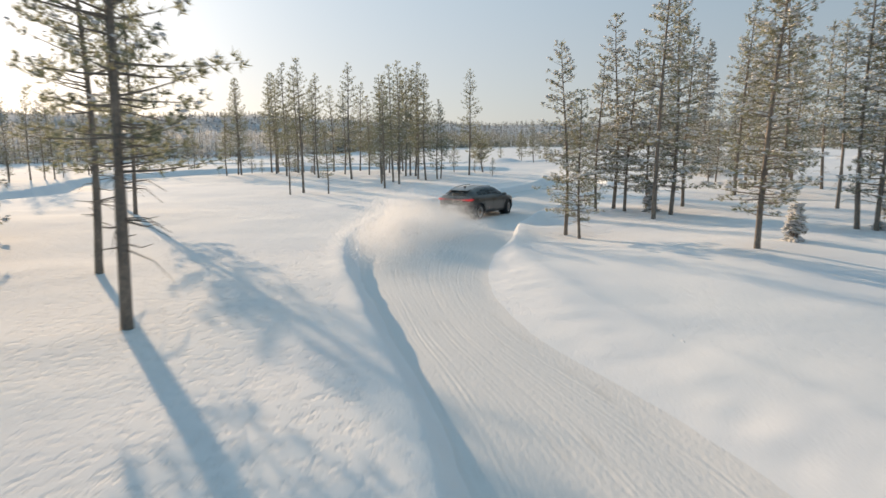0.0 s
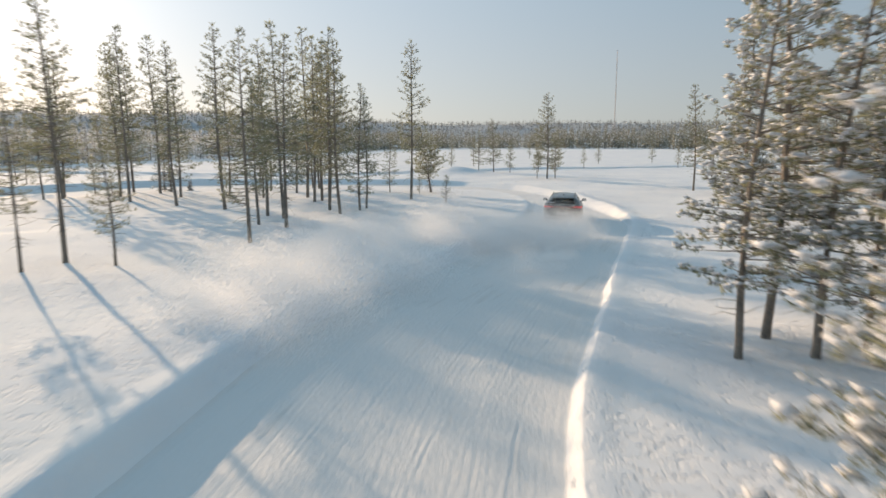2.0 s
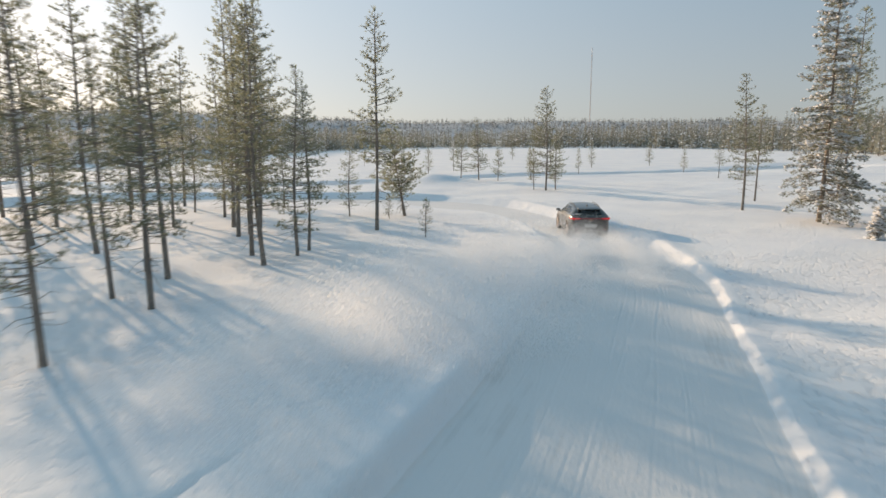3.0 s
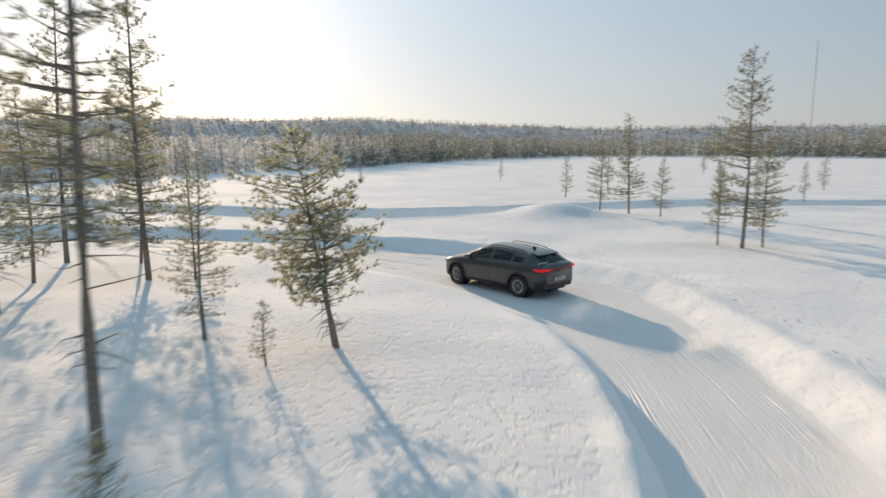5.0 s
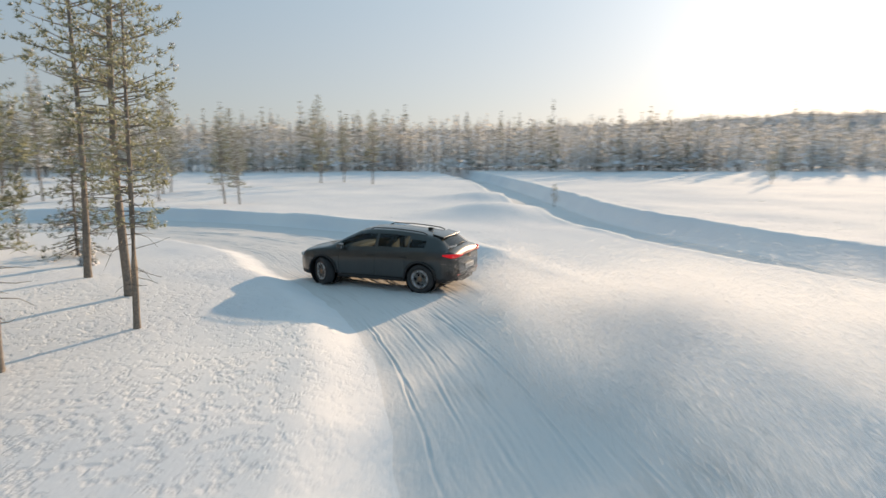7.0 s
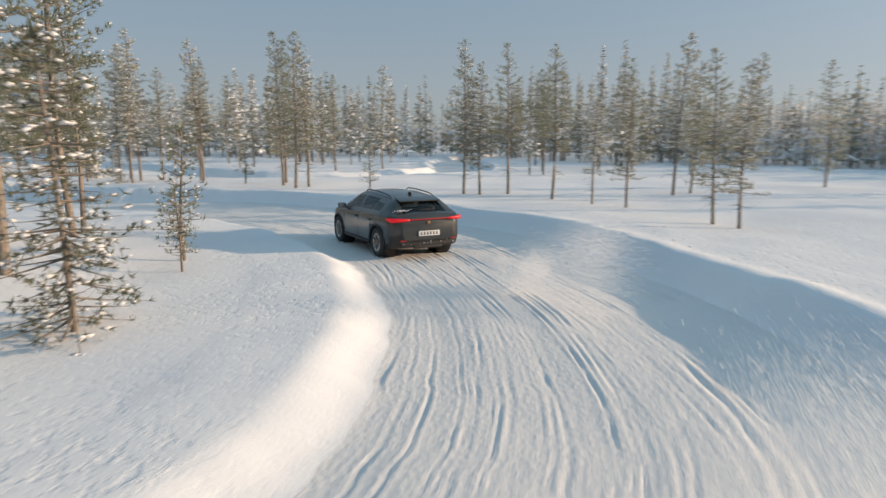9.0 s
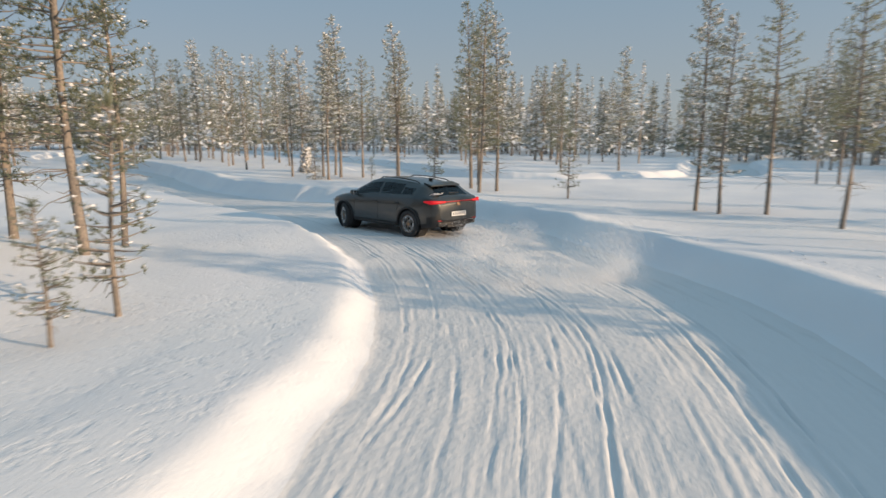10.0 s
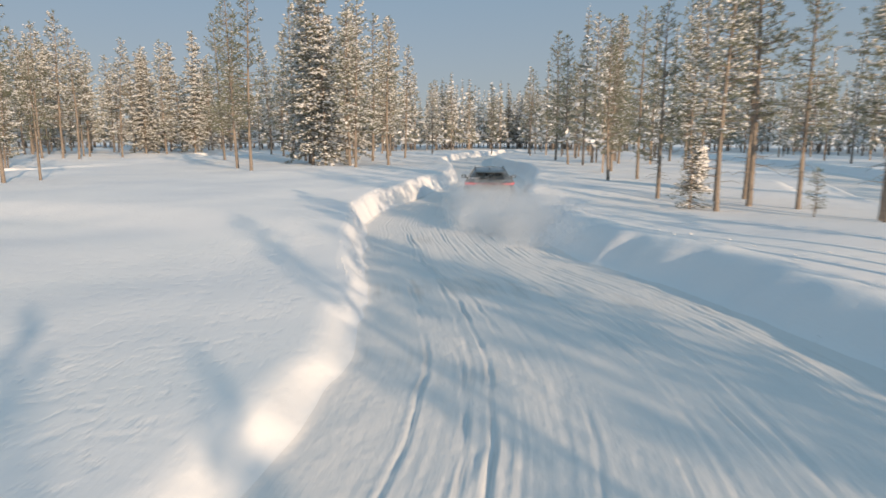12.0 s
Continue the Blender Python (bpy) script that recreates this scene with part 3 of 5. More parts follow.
def make_tree(name, label, category, seed, height, crown=0.38, reach=0.15, snow=0.4, lump=0.15, needles=None, spruce=False, stems=1, dead=10, tufts=1.15, lean=0.03, blade=0.14, bushy=False):
    rng = random.Random(seed)
    wood, green, white = Heap(), Heap(), Heap()
    for s in range(stems):
        h = height * (1 if s == 0 else rng.uniform(0.6, 0.9))
        bend = Vector((rng.uniform(-1, 1), rng.uniform(-1, 1), 0)) * lean * h * (1 if stems == 1 else 3)
        kink = Vector((rng.uniform(-1, 1), rng.uniform(-1, 1), 0)) * 0.012 * h
        foot = Vector((rng.uniform(-0.15, 0.15), rng.uniform(-0.15, 0.15), 0)) if s else Vector((0, 0, 0))

        def axis(u):
            return foot + Vector((0, 0, h * u - 0.3 * (u == 0))) + bend * u * u + kink * math.sin(5 * u)

        r0 = 0.0075 * h + 0.016
        us = [0, 0.03, 0.1, 0.2, 0.32, 0.45, 0.58, 0.7, 0.82, 0.92, 1.0]
        wood.tube([axis(u) for u in us], [r0 * (1.25 if u == 0 else 1.0) * (1 - 0.93 * u ** 1.15) + 0.006 for u in us], 8)
        for _ in range(dead):
            u, a = rng.uniform(0.1, crown + 0.1), rng.uniform(0, 6.283)
            w = Vector((math.cos(a), math.sin(a), rng.uniform(-0.35, 0.2)))
            q, l = axis(u), rng.uniform(0.25, 0.95) * min(1, h / 8)
            wood.tube([q, q + w * l * 0.6, q + w * l + Vector((0, 0, rng.uniform(-0.2, 0.1)))], [0.012, 0.007, 0.003], 4)
        u = crown if s == 0 else 0.35
        while u < 0.99:
            k = (u - crown) / (1 - crown)
            prof = (1 - k) ** 0.9 * 0.95 + 0.1 if spruce else (0.55 + 0.6 * math.sin(3.1 * min(1, k * 1.1))) * (1 - k) ** 0.3 if bushy else min(1, 0.7 + 1.6 * k) * (1 - k) ** 0.85 + 0.05
            for b in range(rng.randint(3, 5) + (2 if spruce else 0)):
                a = rng.uniform(0, 6.283)
                out = Vector((math.cos(a), math.sin(a), 0))
                length = h * reach * max(prof, 0.05) * rng.uniform(0.55, 1.2) + 0.12
                rise = (-0.35 + 0.5 * k if spruce else -0.05 + 0.55 * k) + rng.uniform(-0.15, 0.15)
                sag = -0.12 * snow * length
                p0 = axis(u + rng.uniform(-0.01, 0.01))
                pts = [p0 + out * length * q + Vector((0, 0, length * (rise * q + (0.18 if not spruce else 0.12) * q * q) + sag * q * q)) for q in (0, 0.35, 0.7, 1)]
                wood.tube(pts, [0.011 + 0.006 * length, 0.009 + 0.003 * length, 0.006, 0.003], 4)
                n = max(3, int(length * (10 if spruce else 9.5) * tufts))
                for j in range(n):
                    q = rng.uniform(0.2 if spruce else 0.28, 1.0) if j else 1.0
                    i = min(2, int(q * 3))
                    at = pts[i].lerp(pts[i + 1], q * 3 - i) if q < 1 else pts[3]
                    sw = (1.08 - q) * length * 0.55
                    off = Vector((-out.y, out.x, 0)) * rng.uniform(-sw, sw) + Vector((0, 0, rng.uniform(-0.05, 0.08)))
                    at = at + off
                    way = (out * 0.7 + off * 0.8 + Vector((0, 0, 0.25 if not spruce else -0.1))).normalized()
                    green.tuft(rng, at + Vector((rng.uniform(-0.06, 0.06), rng.uniform(-0.06, 0.06), rng.uniform(-0.05, 0.05))), way, 9, blade, blade * 0.09)
                    if rng.random() < snow * 0.8:
                        white.clump(rng, at + way * 0.05 + Vector((0, 0, 0.045)), lump * rng.uniform(0.35, 1.1), 0.4)
            u += rng.uniform(0.018, 0.04) * (8.0 / h) ** 0.5
        green.tuft(rng, axis(1.0), Vector((0, 0, 1)), 8, 0.28, 0.035)
    root = new(name)
    part("trunk", mesh_of("trunk", wood.v, wood.f, BARK), root)
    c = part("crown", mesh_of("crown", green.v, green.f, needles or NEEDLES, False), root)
    if white.v:
        tagged(part("snow_cover", mesh_of("snow_cover", white.v, white.f, SNOWCLUMP), root, "clinging lumps of snow"), kind="stuff")
    return tagged(root, label, category)


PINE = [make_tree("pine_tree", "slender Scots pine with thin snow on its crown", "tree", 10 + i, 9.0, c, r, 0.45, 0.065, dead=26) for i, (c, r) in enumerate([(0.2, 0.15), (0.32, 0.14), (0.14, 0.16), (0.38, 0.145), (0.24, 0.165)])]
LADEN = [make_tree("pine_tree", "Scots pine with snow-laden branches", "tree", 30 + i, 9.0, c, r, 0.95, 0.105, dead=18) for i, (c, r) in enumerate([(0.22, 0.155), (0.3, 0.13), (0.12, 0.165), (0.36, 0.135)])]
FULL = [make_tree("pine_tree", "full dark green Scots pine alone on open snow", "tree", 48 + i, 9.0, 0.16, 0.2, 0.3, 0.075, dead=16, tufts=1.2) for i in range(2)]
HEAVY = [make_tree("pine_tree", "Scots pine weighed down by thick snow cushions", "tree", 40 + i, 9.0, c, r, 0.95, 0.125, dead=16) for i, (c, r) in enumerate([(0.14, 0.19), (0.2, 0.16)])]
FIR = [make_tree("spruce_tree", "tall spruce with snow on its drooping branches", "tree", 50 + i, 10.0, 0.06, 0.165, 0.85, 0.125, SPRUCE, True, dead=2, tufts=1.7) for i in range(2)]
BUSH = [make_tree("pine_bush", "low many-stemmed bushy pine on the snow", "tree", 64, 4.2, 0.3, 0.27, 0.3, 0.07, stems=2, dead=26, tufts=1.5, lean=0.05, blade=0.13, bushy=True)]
SAPLING = [make_tree("pine_sapling", "thin snow-dusted pine sapling", "sapling", 70 + i, 2.4, 0.2, 0.18, 0.5, 0.06, dead=10, tufts=0.7, blade=0.1) for i in range(2)]
BURIED = [make_tree("spruce_sapling", "small spruce buried under thick snow", "sapling", 80 + i, 1.6, 0.05, 0.2, 0.98, 0.17, SPRUCE, True, dead=0, tufts=1.6) for i in range(2)]
YOUNG = [make_tree("spruce_tree", "young spruce with lumps of snow on drooping branches", "tree", 90, 4.0, 0.05, 0.25, 0.5, 0.1, SPRUCE, True, dead=6, tufts=0.6)]
USED = set()
TREE_RNG = random.Random(5)


def plant(kinds, base, x, y, h, tilt=1.5):
    """Sets one tree of a kind on the snow, scaled to the height h from the kind's own height."""
    src = TREE_RNG.choice(kinds)
    s = h / base
    wide = s ** 0.75 if s > 1 else s ** 0.9
    z = float(land(np.array(x), np.array(y)))
    m = pose(x, y, z, TREE_RNG.uniform(-tilt, tilt), TREE_RNG.uniform(-tilt, tilt), TREE_RNG.uniform(0, 360)) @ Matrix.Diagonal((wide, wide, s, 1))
    if src.name in USED:
        return copy_thing(src, m @ Matrix.Diagonal((1 / src.scale.x, 1 / src.scale.y, 1 / src.scale.z, 1)))
    USED.add(src.name)
    src.matrix_basis = m
    return src


# pines by the start of the run and inside the loop
for x, y, h in [
        (-5.4, 10.4, 11.5), (-8.4, 15.1, 10.5), (-13.2, 27.0, 9.6), (-15.0, 29.6, 9.2), (-9.1, 37.6, 5.2), (-8.6, 39.0, 7.9), (-7.0, 38.6, 4.2),
        (-3.9, 42.3, 7.2), (-7.9, 54.9, 9.6), (-4.9, 51.0, 8.2), (-3.9, 49.7, 8.7), (-2.1, 53.3, 8.4), (-1.4, 51.4, 8.2), (-0.5, 53.1, 6.4),
        (-0.2, 54.2, 6.0), (-3.4, 57.8, 9.4), (-3.2, 46.0, 7.6), (-4.6, 47.4, 6.4), (2.4, 58.8, 9.4), (-3.0, 58.3, 9.2), (-2.5, 57.6, 9.8), (-4.2, 60.9, 10.4),
        (-5.5, 65.2, 8.0), (-8.0, 69.1, 6.0), (-4.4, 69.8, 9.4), (-3.0, 70.2, 4.4), (-5.0, 70.7, 6.4), (-9.4, 72.2, 9.6), (-6.5, 72.4, 5.6),
        (-12.2, 71.2, 9.2), (-16.2, 61.9, 9.4), (-14.5, 59.0, 10.0), (-14.8, 65.0, 10.4), (-14.6, 66.7, 7.4), (-12.6, 62.4, 8.6), (-11.2, 57.2, 9.0),
        (-17.6, 65.4, 9.5), (-17.3, 66.9, 9.8), (-20.4, 63.4, 9.2), (-21.2, 62.4, 6.3), (-19.4, 61.2, 8.8), (-9.9, 64.2, 8.0), (-7.2, 62.0, 7.4)]:
    plant(PINE, 9.0, x, y, h)
bush = plant(BUSH, 4.2, 4.0, 63.8, 4.6)
bush.matrix_basis = Matrix.Translation(bush.matrix_basis.translation) @ Matrix.Rotation(radians(-9), 4, Vector((-0.28, 0.96, 0))) @ pose(0, 0, 0, 0, 0, 40) @ Matrix.Diagonal((1.15, 1.15, 1.05, 1))
plant(PINE, 9.0, 1.1, 63.7, 3.9)
for x, y, h in [(4.35, 56.4, 1.5), (-20.3, 67.6, 2.6), (-19.5, 68.6, 1.5), (-36.0, 60.3, 2.2), (-35.7, 52.2, 2.4), (-35.5, 46.7, 1.1), (3.1, 62.4, 1.2), (-22.2, 91.6, 1.0)]:
    plant(SAPLING, 2.4, x, y, h)
plant(YOUNG, 4.0, -16.4, 70.6, 3.6)
plant(YOUNG, 4.0, -33.1, 44.9, 1.9)
# snow-laden stand on the outside of the first bend
for x, y, h in [
        (8.94, 26.8, 10.6), (10.1, 28.0, 9.8), 
        (17.1, 37.2, 10.8), (19.4, 40.8, 9.6), (8.94, 17.8, 8.8), (18.7, 37.0, 9.8), (18.3, 34.1, 11.8), (25.9, 47.3, 10.6), (14.5, 22.0, 9.2), (14.9, 21.6, 9.0),
        (22.6, 46.0, 9.2), (24.0, 40.2, 10.0), (27.2, 37.6, 11.0), (22.3, 30.4, 10.2),
        (26.4, 31.0, 9.6), (30.2, 43.2, 10.4), (33.6, 50.1, 11.0), (29.5, 54.2, 10.2), (21.2, 25.8, 9.4), (17.6, 28.2, 8.0)]:
    plant(LADEN, 9.0, x, y, h)
plant(PINE, 9.0, 4.75, 21.9, 5.0)
plant([HEAVY[0]], 9.0, 4.4, 22.6, 6.6)
for x, y, h in [(7.2, 29.8, 7.0), (8.3, 30.8, 9.0), (8.5, 29.6, 7.6), (9.6, 29.8, 7.0), (11.6, 30.6, 8.0)]:
    plant(HEAVY, 9.0, x, y, h)
for x, y, h in [(16.0, 79.0, 7.9), (12.9, 91.3, 5.9), (11.2, 91.6, 4.4), (14.6, 90.4, 3.4), (16.9, 79.4, 4.4)]:
    plant(FULL, 9.0, x, y, h)
for x, y, h in [(20.7, 48.3, 6.2), (19.8, 47.5, 4.6), (21.6, 47.2, 5.6), (25.5, 55.8, 7.0)]:
    plant([LADEN[2]], 9.0, x, y, h)
for x, y, h in [(23.9, 58.9, 11.8)]:
    plant(FIR, 10.0, x, y, h)
for x, y, h in [(10.7, 19.1, 1.1), (15.6, 21.6, 2.2), (22.5, 53.7, 1.3), (-35.0, 39.3, 1.5), (-14.6, 71.0, 0.7), (9.6, 29.2, 1.2)]:
    plant(BURIED, 1.6, x, y, h)
# scattered on the mire to the north and east
for x, y, h in [
        (9.4, 105.5, 3.7), (18.2, 91.9, 3.2), (15.2, 79.6, 3.4),
        (13.4, 112.2, 4.4), (21.8, 105.9, 3.0), (24.2, 105.6, 3.3), (27.7, 105.2, 3.0), (23.1, 64.0, 7.4), (26.9, 68.7, 6.0), (32.6, 68.0, 11.6),
        (33.0, 69.0, 9.8), (38.0, 92.0, 3.6), (40.5, 104.0, 3.2), (34.0, 118.0, 3.8), (44.0, 121.0, 4.2),
        (-46.9, 85.4, 7.0), (-46.3, 87.2, 5.2), (-42.4, 88.4, 5.6), (-30.4, 118.0, 3.2), (2.0, 130.0, 2.6), (-14.0, 124.0, 2.2), (18.0, 140.0, 3.2), (30.0, 150.0, 3.6)]:
    plant(PINE, 9.0, x, y, h)
# west side of the loop and along the run south
for x, y, h in [
        (-35.5, 69.6, 5.8), (-34.3, 71.6, 3.7), (-33.6, 73.0, 4.4), (-39.7, 73.3, 6.4), (-40.7, 73.8, 5.4), (-30.4, 76.2, 4.5), (-30.0, 76.9, 4.2),
        (-47.4, 78.7, 5.8), (-36.3, 65.2, 6.4), (-36.1, 66.1, 5.4), (-37.0, 67.0, 6.2), (-35.7, 55.0, 7.4), (-34.7, 56.8, 7.2), (-35.6, 56.8, 6.8),
        (-36.4, 48.0, 6.8), (-36.9, 54.0, 7.2), (-50.7, 45.6, 7.2), (-54.6, 47.3, 8.2), (-32.6, 35.4, 6.4), (-34.0, 34.5, 7.0), (-32.9, 42.3, 6.0),
        (-33.6, 45.5, 7.0), (-34.4, 43.1, 7.6), (-35.5, 42.4, 7.4), (-34.9, 44.3, 8.4), (-35.9, 45.0, 6.4), (-36.6, 47.5, 7.8), (-33.3, 6.5, 10.6),
        (-35.8, 10.4, 11.4), (-32.1, -9.5, 9.2), (-27.8, -20.7, 7.0), (-33.0, 18.0, 8.4), (-35.0, 22.0, 9.0), (-37.0, 15.0, 10.2), (-34.2, 27.4, 7.8),
        (-37.6, 30.2, 8.4), (-36.0, 36.2, 7.8), (-39.0, 24.4, 9.4), (-35.8, 0.4, 10.4), (-38.4, 5.4, 10.0), (-37.0, -6.4, 9.4),
        (-58.0, 60.0, 7.4), (-61.0, 66.0, 8.0), (-56.5, 71.0, 6.6), (-64.0, 74.0, 8.2), (-52.0, 62.5, 6.8), (-66.0, 56.0, 8.0), (-60.0, 36.0, 8.2), (-64.0, 30.0, 9.0), (-57.0, 26.0, 8.6)]:
    plant(PINE + LADEN[:2], 9.0, x, y, h)
for x, y, h in [
        (-10.3, 7.3, 12.4), (-15.5, 19.5, 10.0), (-16.7, 13.6, 10.7), (-18.5, 13.3, 10.3), (-20.6, 18.6, 9.2), (-9.4, -10.2, 12.8),
        (-14.4, 16.4, 11.2), (-12.8, 12.0, 11.8), (-17.4, 17.4, 9.6), (-18.8, 8.0, 10.8), (-15.0, 4.0, 11.0),
        (-12.0, 0.5, 11.4), (-19.4, 1.0, 9.8), (-17.0, -5.0, 10.2), (-20.8, -12.7, 7.6), (-18.5, 21.4, 9.8), (-19.6, 24.8, 9.0), (-16.6, 20.3, 10.4),
        (-6.4, -2.0, 11.6), (-3.0, -8.0, 11.0), (-10.0, -4.0, 12.0), (-20.0, -22.0, 8.6), (-14.6, -14.0, 10.0)]:
    plant(LADEN[:2] * 2 + FIR[:1], 9.5, x, y, h * 1.12)

wild = random.Random(21)
for _ in range(46):
    plant(LADEN + FIR[:1], 9.0, wild.uniform(8, 30), wild.uniform(-28, 8), wild.uniform(10.0, 13.5))

for src in PINE + LADEN + FULL + HEAVY + FIR + BUSH + SAPLING + BURIED + YOUNG:
    if src.name not in USED:
        for ob in (*src.children_recursive, src):
            bpy.data.objects.remove(ob)


# ---- crumbled snow along the lips of the track ----
def build_clods():
    tr = TRACKS[0]
    mid = (tr[:, :2] + tr[:, 2:4]) / 2
    s = np.concatenate([[0], np.cumsum(np.linalg.norm(np.diff(mid, axis=0), axis=1))])
    rng, heap = random.Random(77), Heap()
    for first, last, count, outer, spread_out, shift in [(60, 96, 1500, True, 0.35, 0.35), (22, 60, 500, True, 0.14, 0.1), (96, 150, 500, True, 0.5, 0.2), (146, 175, 500, False, 0.09, 0.02), (10, 60, 240, False, 0.12, 0.0)]:
        for _ in range(count):
            q = rng.uniform(first, last)
            a = np.array([np.interp(q, s, tr[:, k]) for k in range(4)])
            lip, other = (a[2:], a[:2]) if outer else (a[:2], a[2:])
            side = (lip - other) / np.linalg.norm(lip - other)
            x, y = lip + side * (rng.gauss(shift, spread_out) if rng.random() < 0.95 else rng.uniform(-0.4, 0.6))
            off = float(np.dot((x, y) - lip, side))
            z = float(land(np.array(x), np.array(y)))
            z = z + 0.012 if off > 0 else z * max(0.0, 1 + off / 0.5)
            r = (0.012 + 0.034 * rng.random() ** 2.5) * (0.6 if not outer else 1)
            heap.clump(rng, Vector((x, y, z)), r, 0.7)
    return mesh_of("snow_clods", heap.v, heap.f, BANK)


tagged(new("snow_clods", build_clods()), "crumbled clods of snow along the ploughed banks", "snow clods", kind="stuff")


# ---- far woods ----
def woods(name, spots, mat, seed, shape, label, blades=70, fine=1.0, snow=0.4, rise=None):
    """Many simple trees in one mesh: stem, and a crown of loose blades."""
    rs = np.random.RandomState(seed)
    protos = []
    for k in range(5):
        v, f = [], []
        for a in range(3):
            an = 2.1 * a
            v += [(0.012 * math.cos(an), 0.012 * math.sin(an), -0.03), (0.003 * math.cos(an), 0.003 * math.sin(an), 0.95)]
        f += [(0, 2, 3, 1), (2, 4, 5, 3), (4, 0, 1, 5)]
        for _ in range(blades):
            u = rs.rand() ** 1.15
            z = shape[0] + (1 - shape[0]) * u
            r = shape[1] * (1 - u ** shape[2]) * math.sqrt(rs.rand()) + 0.008
            a = rs.rand() * 6.283
            p = np.array([r * math.cos(a), r * math.sin(a), z])
            d1, d2 = rs.normal(size=3) * (0.034, 0.034, 0.016) * fine * (1.15 - 0.7 * u), rs.normal(size=3) * (0.026, 0.026, 0.02) * fine * (1.15 - 0.7 * u)
            n = len(v)
            v += [p - d1, p + d2, p + d1, p - d2]
            f.append((n, n + 1, n + 2, n + 3))
        protos.append((np.array(v), np.array(f)))
    V, F, K, n = [], [], [], 0
    for x, y, h in spots:
        v, f = protos[rs.randint(5)]
        a, w = rs.rand() * 6.283, h * rs.uniform(0.8, 1.15)
        c, s = math.cos(a), math.sin(a)
        V.append(np.stack([(v[:, 0] * c - v[:, 1] * s) * w + x, (v[:, 0] * s + v[:, 1] * c) * w + y, v[:, 2] * h + (rise(x, y) if rise else 0.4)], 1))
        F.append(f + n)
        K.append(np.where(np.arange(len(f)) < 3, 2, rs.rand(len(f)) < snow))
        n += len(v)
    me = mesh_of(name, np.vstack(V).tolist(), np.vstack(F).tolist(), mat, False)
    me.materials.append(SNOWCLUMP)
    me.materials.append(BARK)
    me.polygons.foreach_set("material_index", np.concatenate(K).astype(np.int32))
    return tagged(new(name, me), label, "woods", kind="stuff")


SHORE = [(44, -40), (36, 10), (40, 40), (52, 64), (85, 105), (130, 190), (110, 300), (20, 310), (-18, 230), (-32, 165), (-48, 132), (-60, 112),
         (-70, 92), (-78, 68), (-88, 40), (-80, 5), (-66, -25), (-42, -40), (-30, -55), (-15, -28), (0, -22), (20, -45)]


def inside(x, y):
    ok = False
    for (x0, y0), (x1, y1) in zip(SHORE, SHORE[1:] + SHORE[:1]):
        if (y0 > y) != (y1 > y) and x < (x1 - x0) * (y - y0) / (y1 - y0) + x0:
            ok = not ok
    return ok


def scatter(seed, count, deep, keep):
    rs = np.random.RandomState(seed)
    ring = fold([(*p, 0) for p in SHORE + SHORE[:1]], 12)[:, :2]
    out = []
    while len(out) < count:
        p = ring[rs.randint(len(ring))] + rs.normal(size=2) * 3
        o = p - np.array((0, 50))
        q = p + o / np.linalg.norm(o) * deep * rs.rand() ** 1.3
        if not inside(*q) and keep(*q):
            out.append((q[0], q[1], rs))
    return out


def bearing(x, y):
    return math.degrees(math.atan2(-(x - 0), y - 60))


pine_spots = [(x, y, rs.uniform(7.5, 12.5) * (0.7 if -15 < bearing(x, y) < 95 else 1)) for x, y, rs in scatter(4, 2600, 90, lambda x, y: not 18 < bearing(x, y) < 62 or y < 90)]
birch_spots = [(x, y, rs.uniform(4.5, 7.0)) for x, y, rs in scatter(6, 2000, 80, lambda x, y: 12 < bearing(x, y) < 85)]
pine_spots += [(x, y, rs.uniform(5, 8.5)) for x, y, rs in scatter(9, 260, 110, lambda x, y: 10 < bearing(x, y) < 66)]
pine_spots += [(x, y, rs.uniform(6.0, 9.5) * (1.25 if bearing(x, y) < -15 else 1)) for x, y, rs in scatter(14, 1700, 90, lambda x, y: -60 < bearing(x, y) < 10 + 9 * math.sin(x) and y > 90)]
south_spots = [p for p in pine_spots if p[1] < 10 and math.hypot(p[0] + 28, p[1] - 62) < 150]
pine_spots = [p for p in pine_spots if p[1] >= 10]
# white blade share also stands for light: low against the sun, higher when front-lit
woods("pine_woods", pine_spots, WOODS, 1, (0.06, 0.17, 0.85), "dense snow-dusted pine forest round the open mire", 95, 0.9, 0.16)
woods("pine_woods", south_spots, WOODS, 5, (0.12, 0.16, 0.85), "sunlit snowy pine forest south of the tracks, whitened for bright haze", 240, 0.6, 0.42)
# the nearer woods west and south of the loop
LINES = np.vstack([(tr[:, :2] + tr[:, 2:4]) / 2 for tr in TRACKS])
near_rs = np.random.RandomState(31)
near_spots = []
while len(near_spots) < 340:
    x, y = near_rs.uniform(-112, -31), near_rs.uniform(-62, 66)
    if np.hypot(LINES[:, 0] - x, LINES[:, 1] - y).min() > 5.5 and (x < -46 or y < 30) and near_rs.rand() < (0.25 if y > 20 and x > -60 else 1):
        near_spots.append((x, y, near_rs.uniform(6.5, 11.0)))
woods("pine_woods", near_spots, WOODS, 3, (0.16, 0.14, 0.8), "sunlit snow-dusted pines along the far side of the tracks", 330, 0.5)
woods("birch_woods", birch_spots, FROST, 2, (0.12, 0.2, 1.6), "frost-covered birch woods along the open snow")


RIDGE = [(-70, 40), (-30, 50), (-14, 55), (-5, 53), (8, 68), (17, 82), (26, 75), (36, 84), (47, 66), (62, 50), (80, 42), (135, 30)]


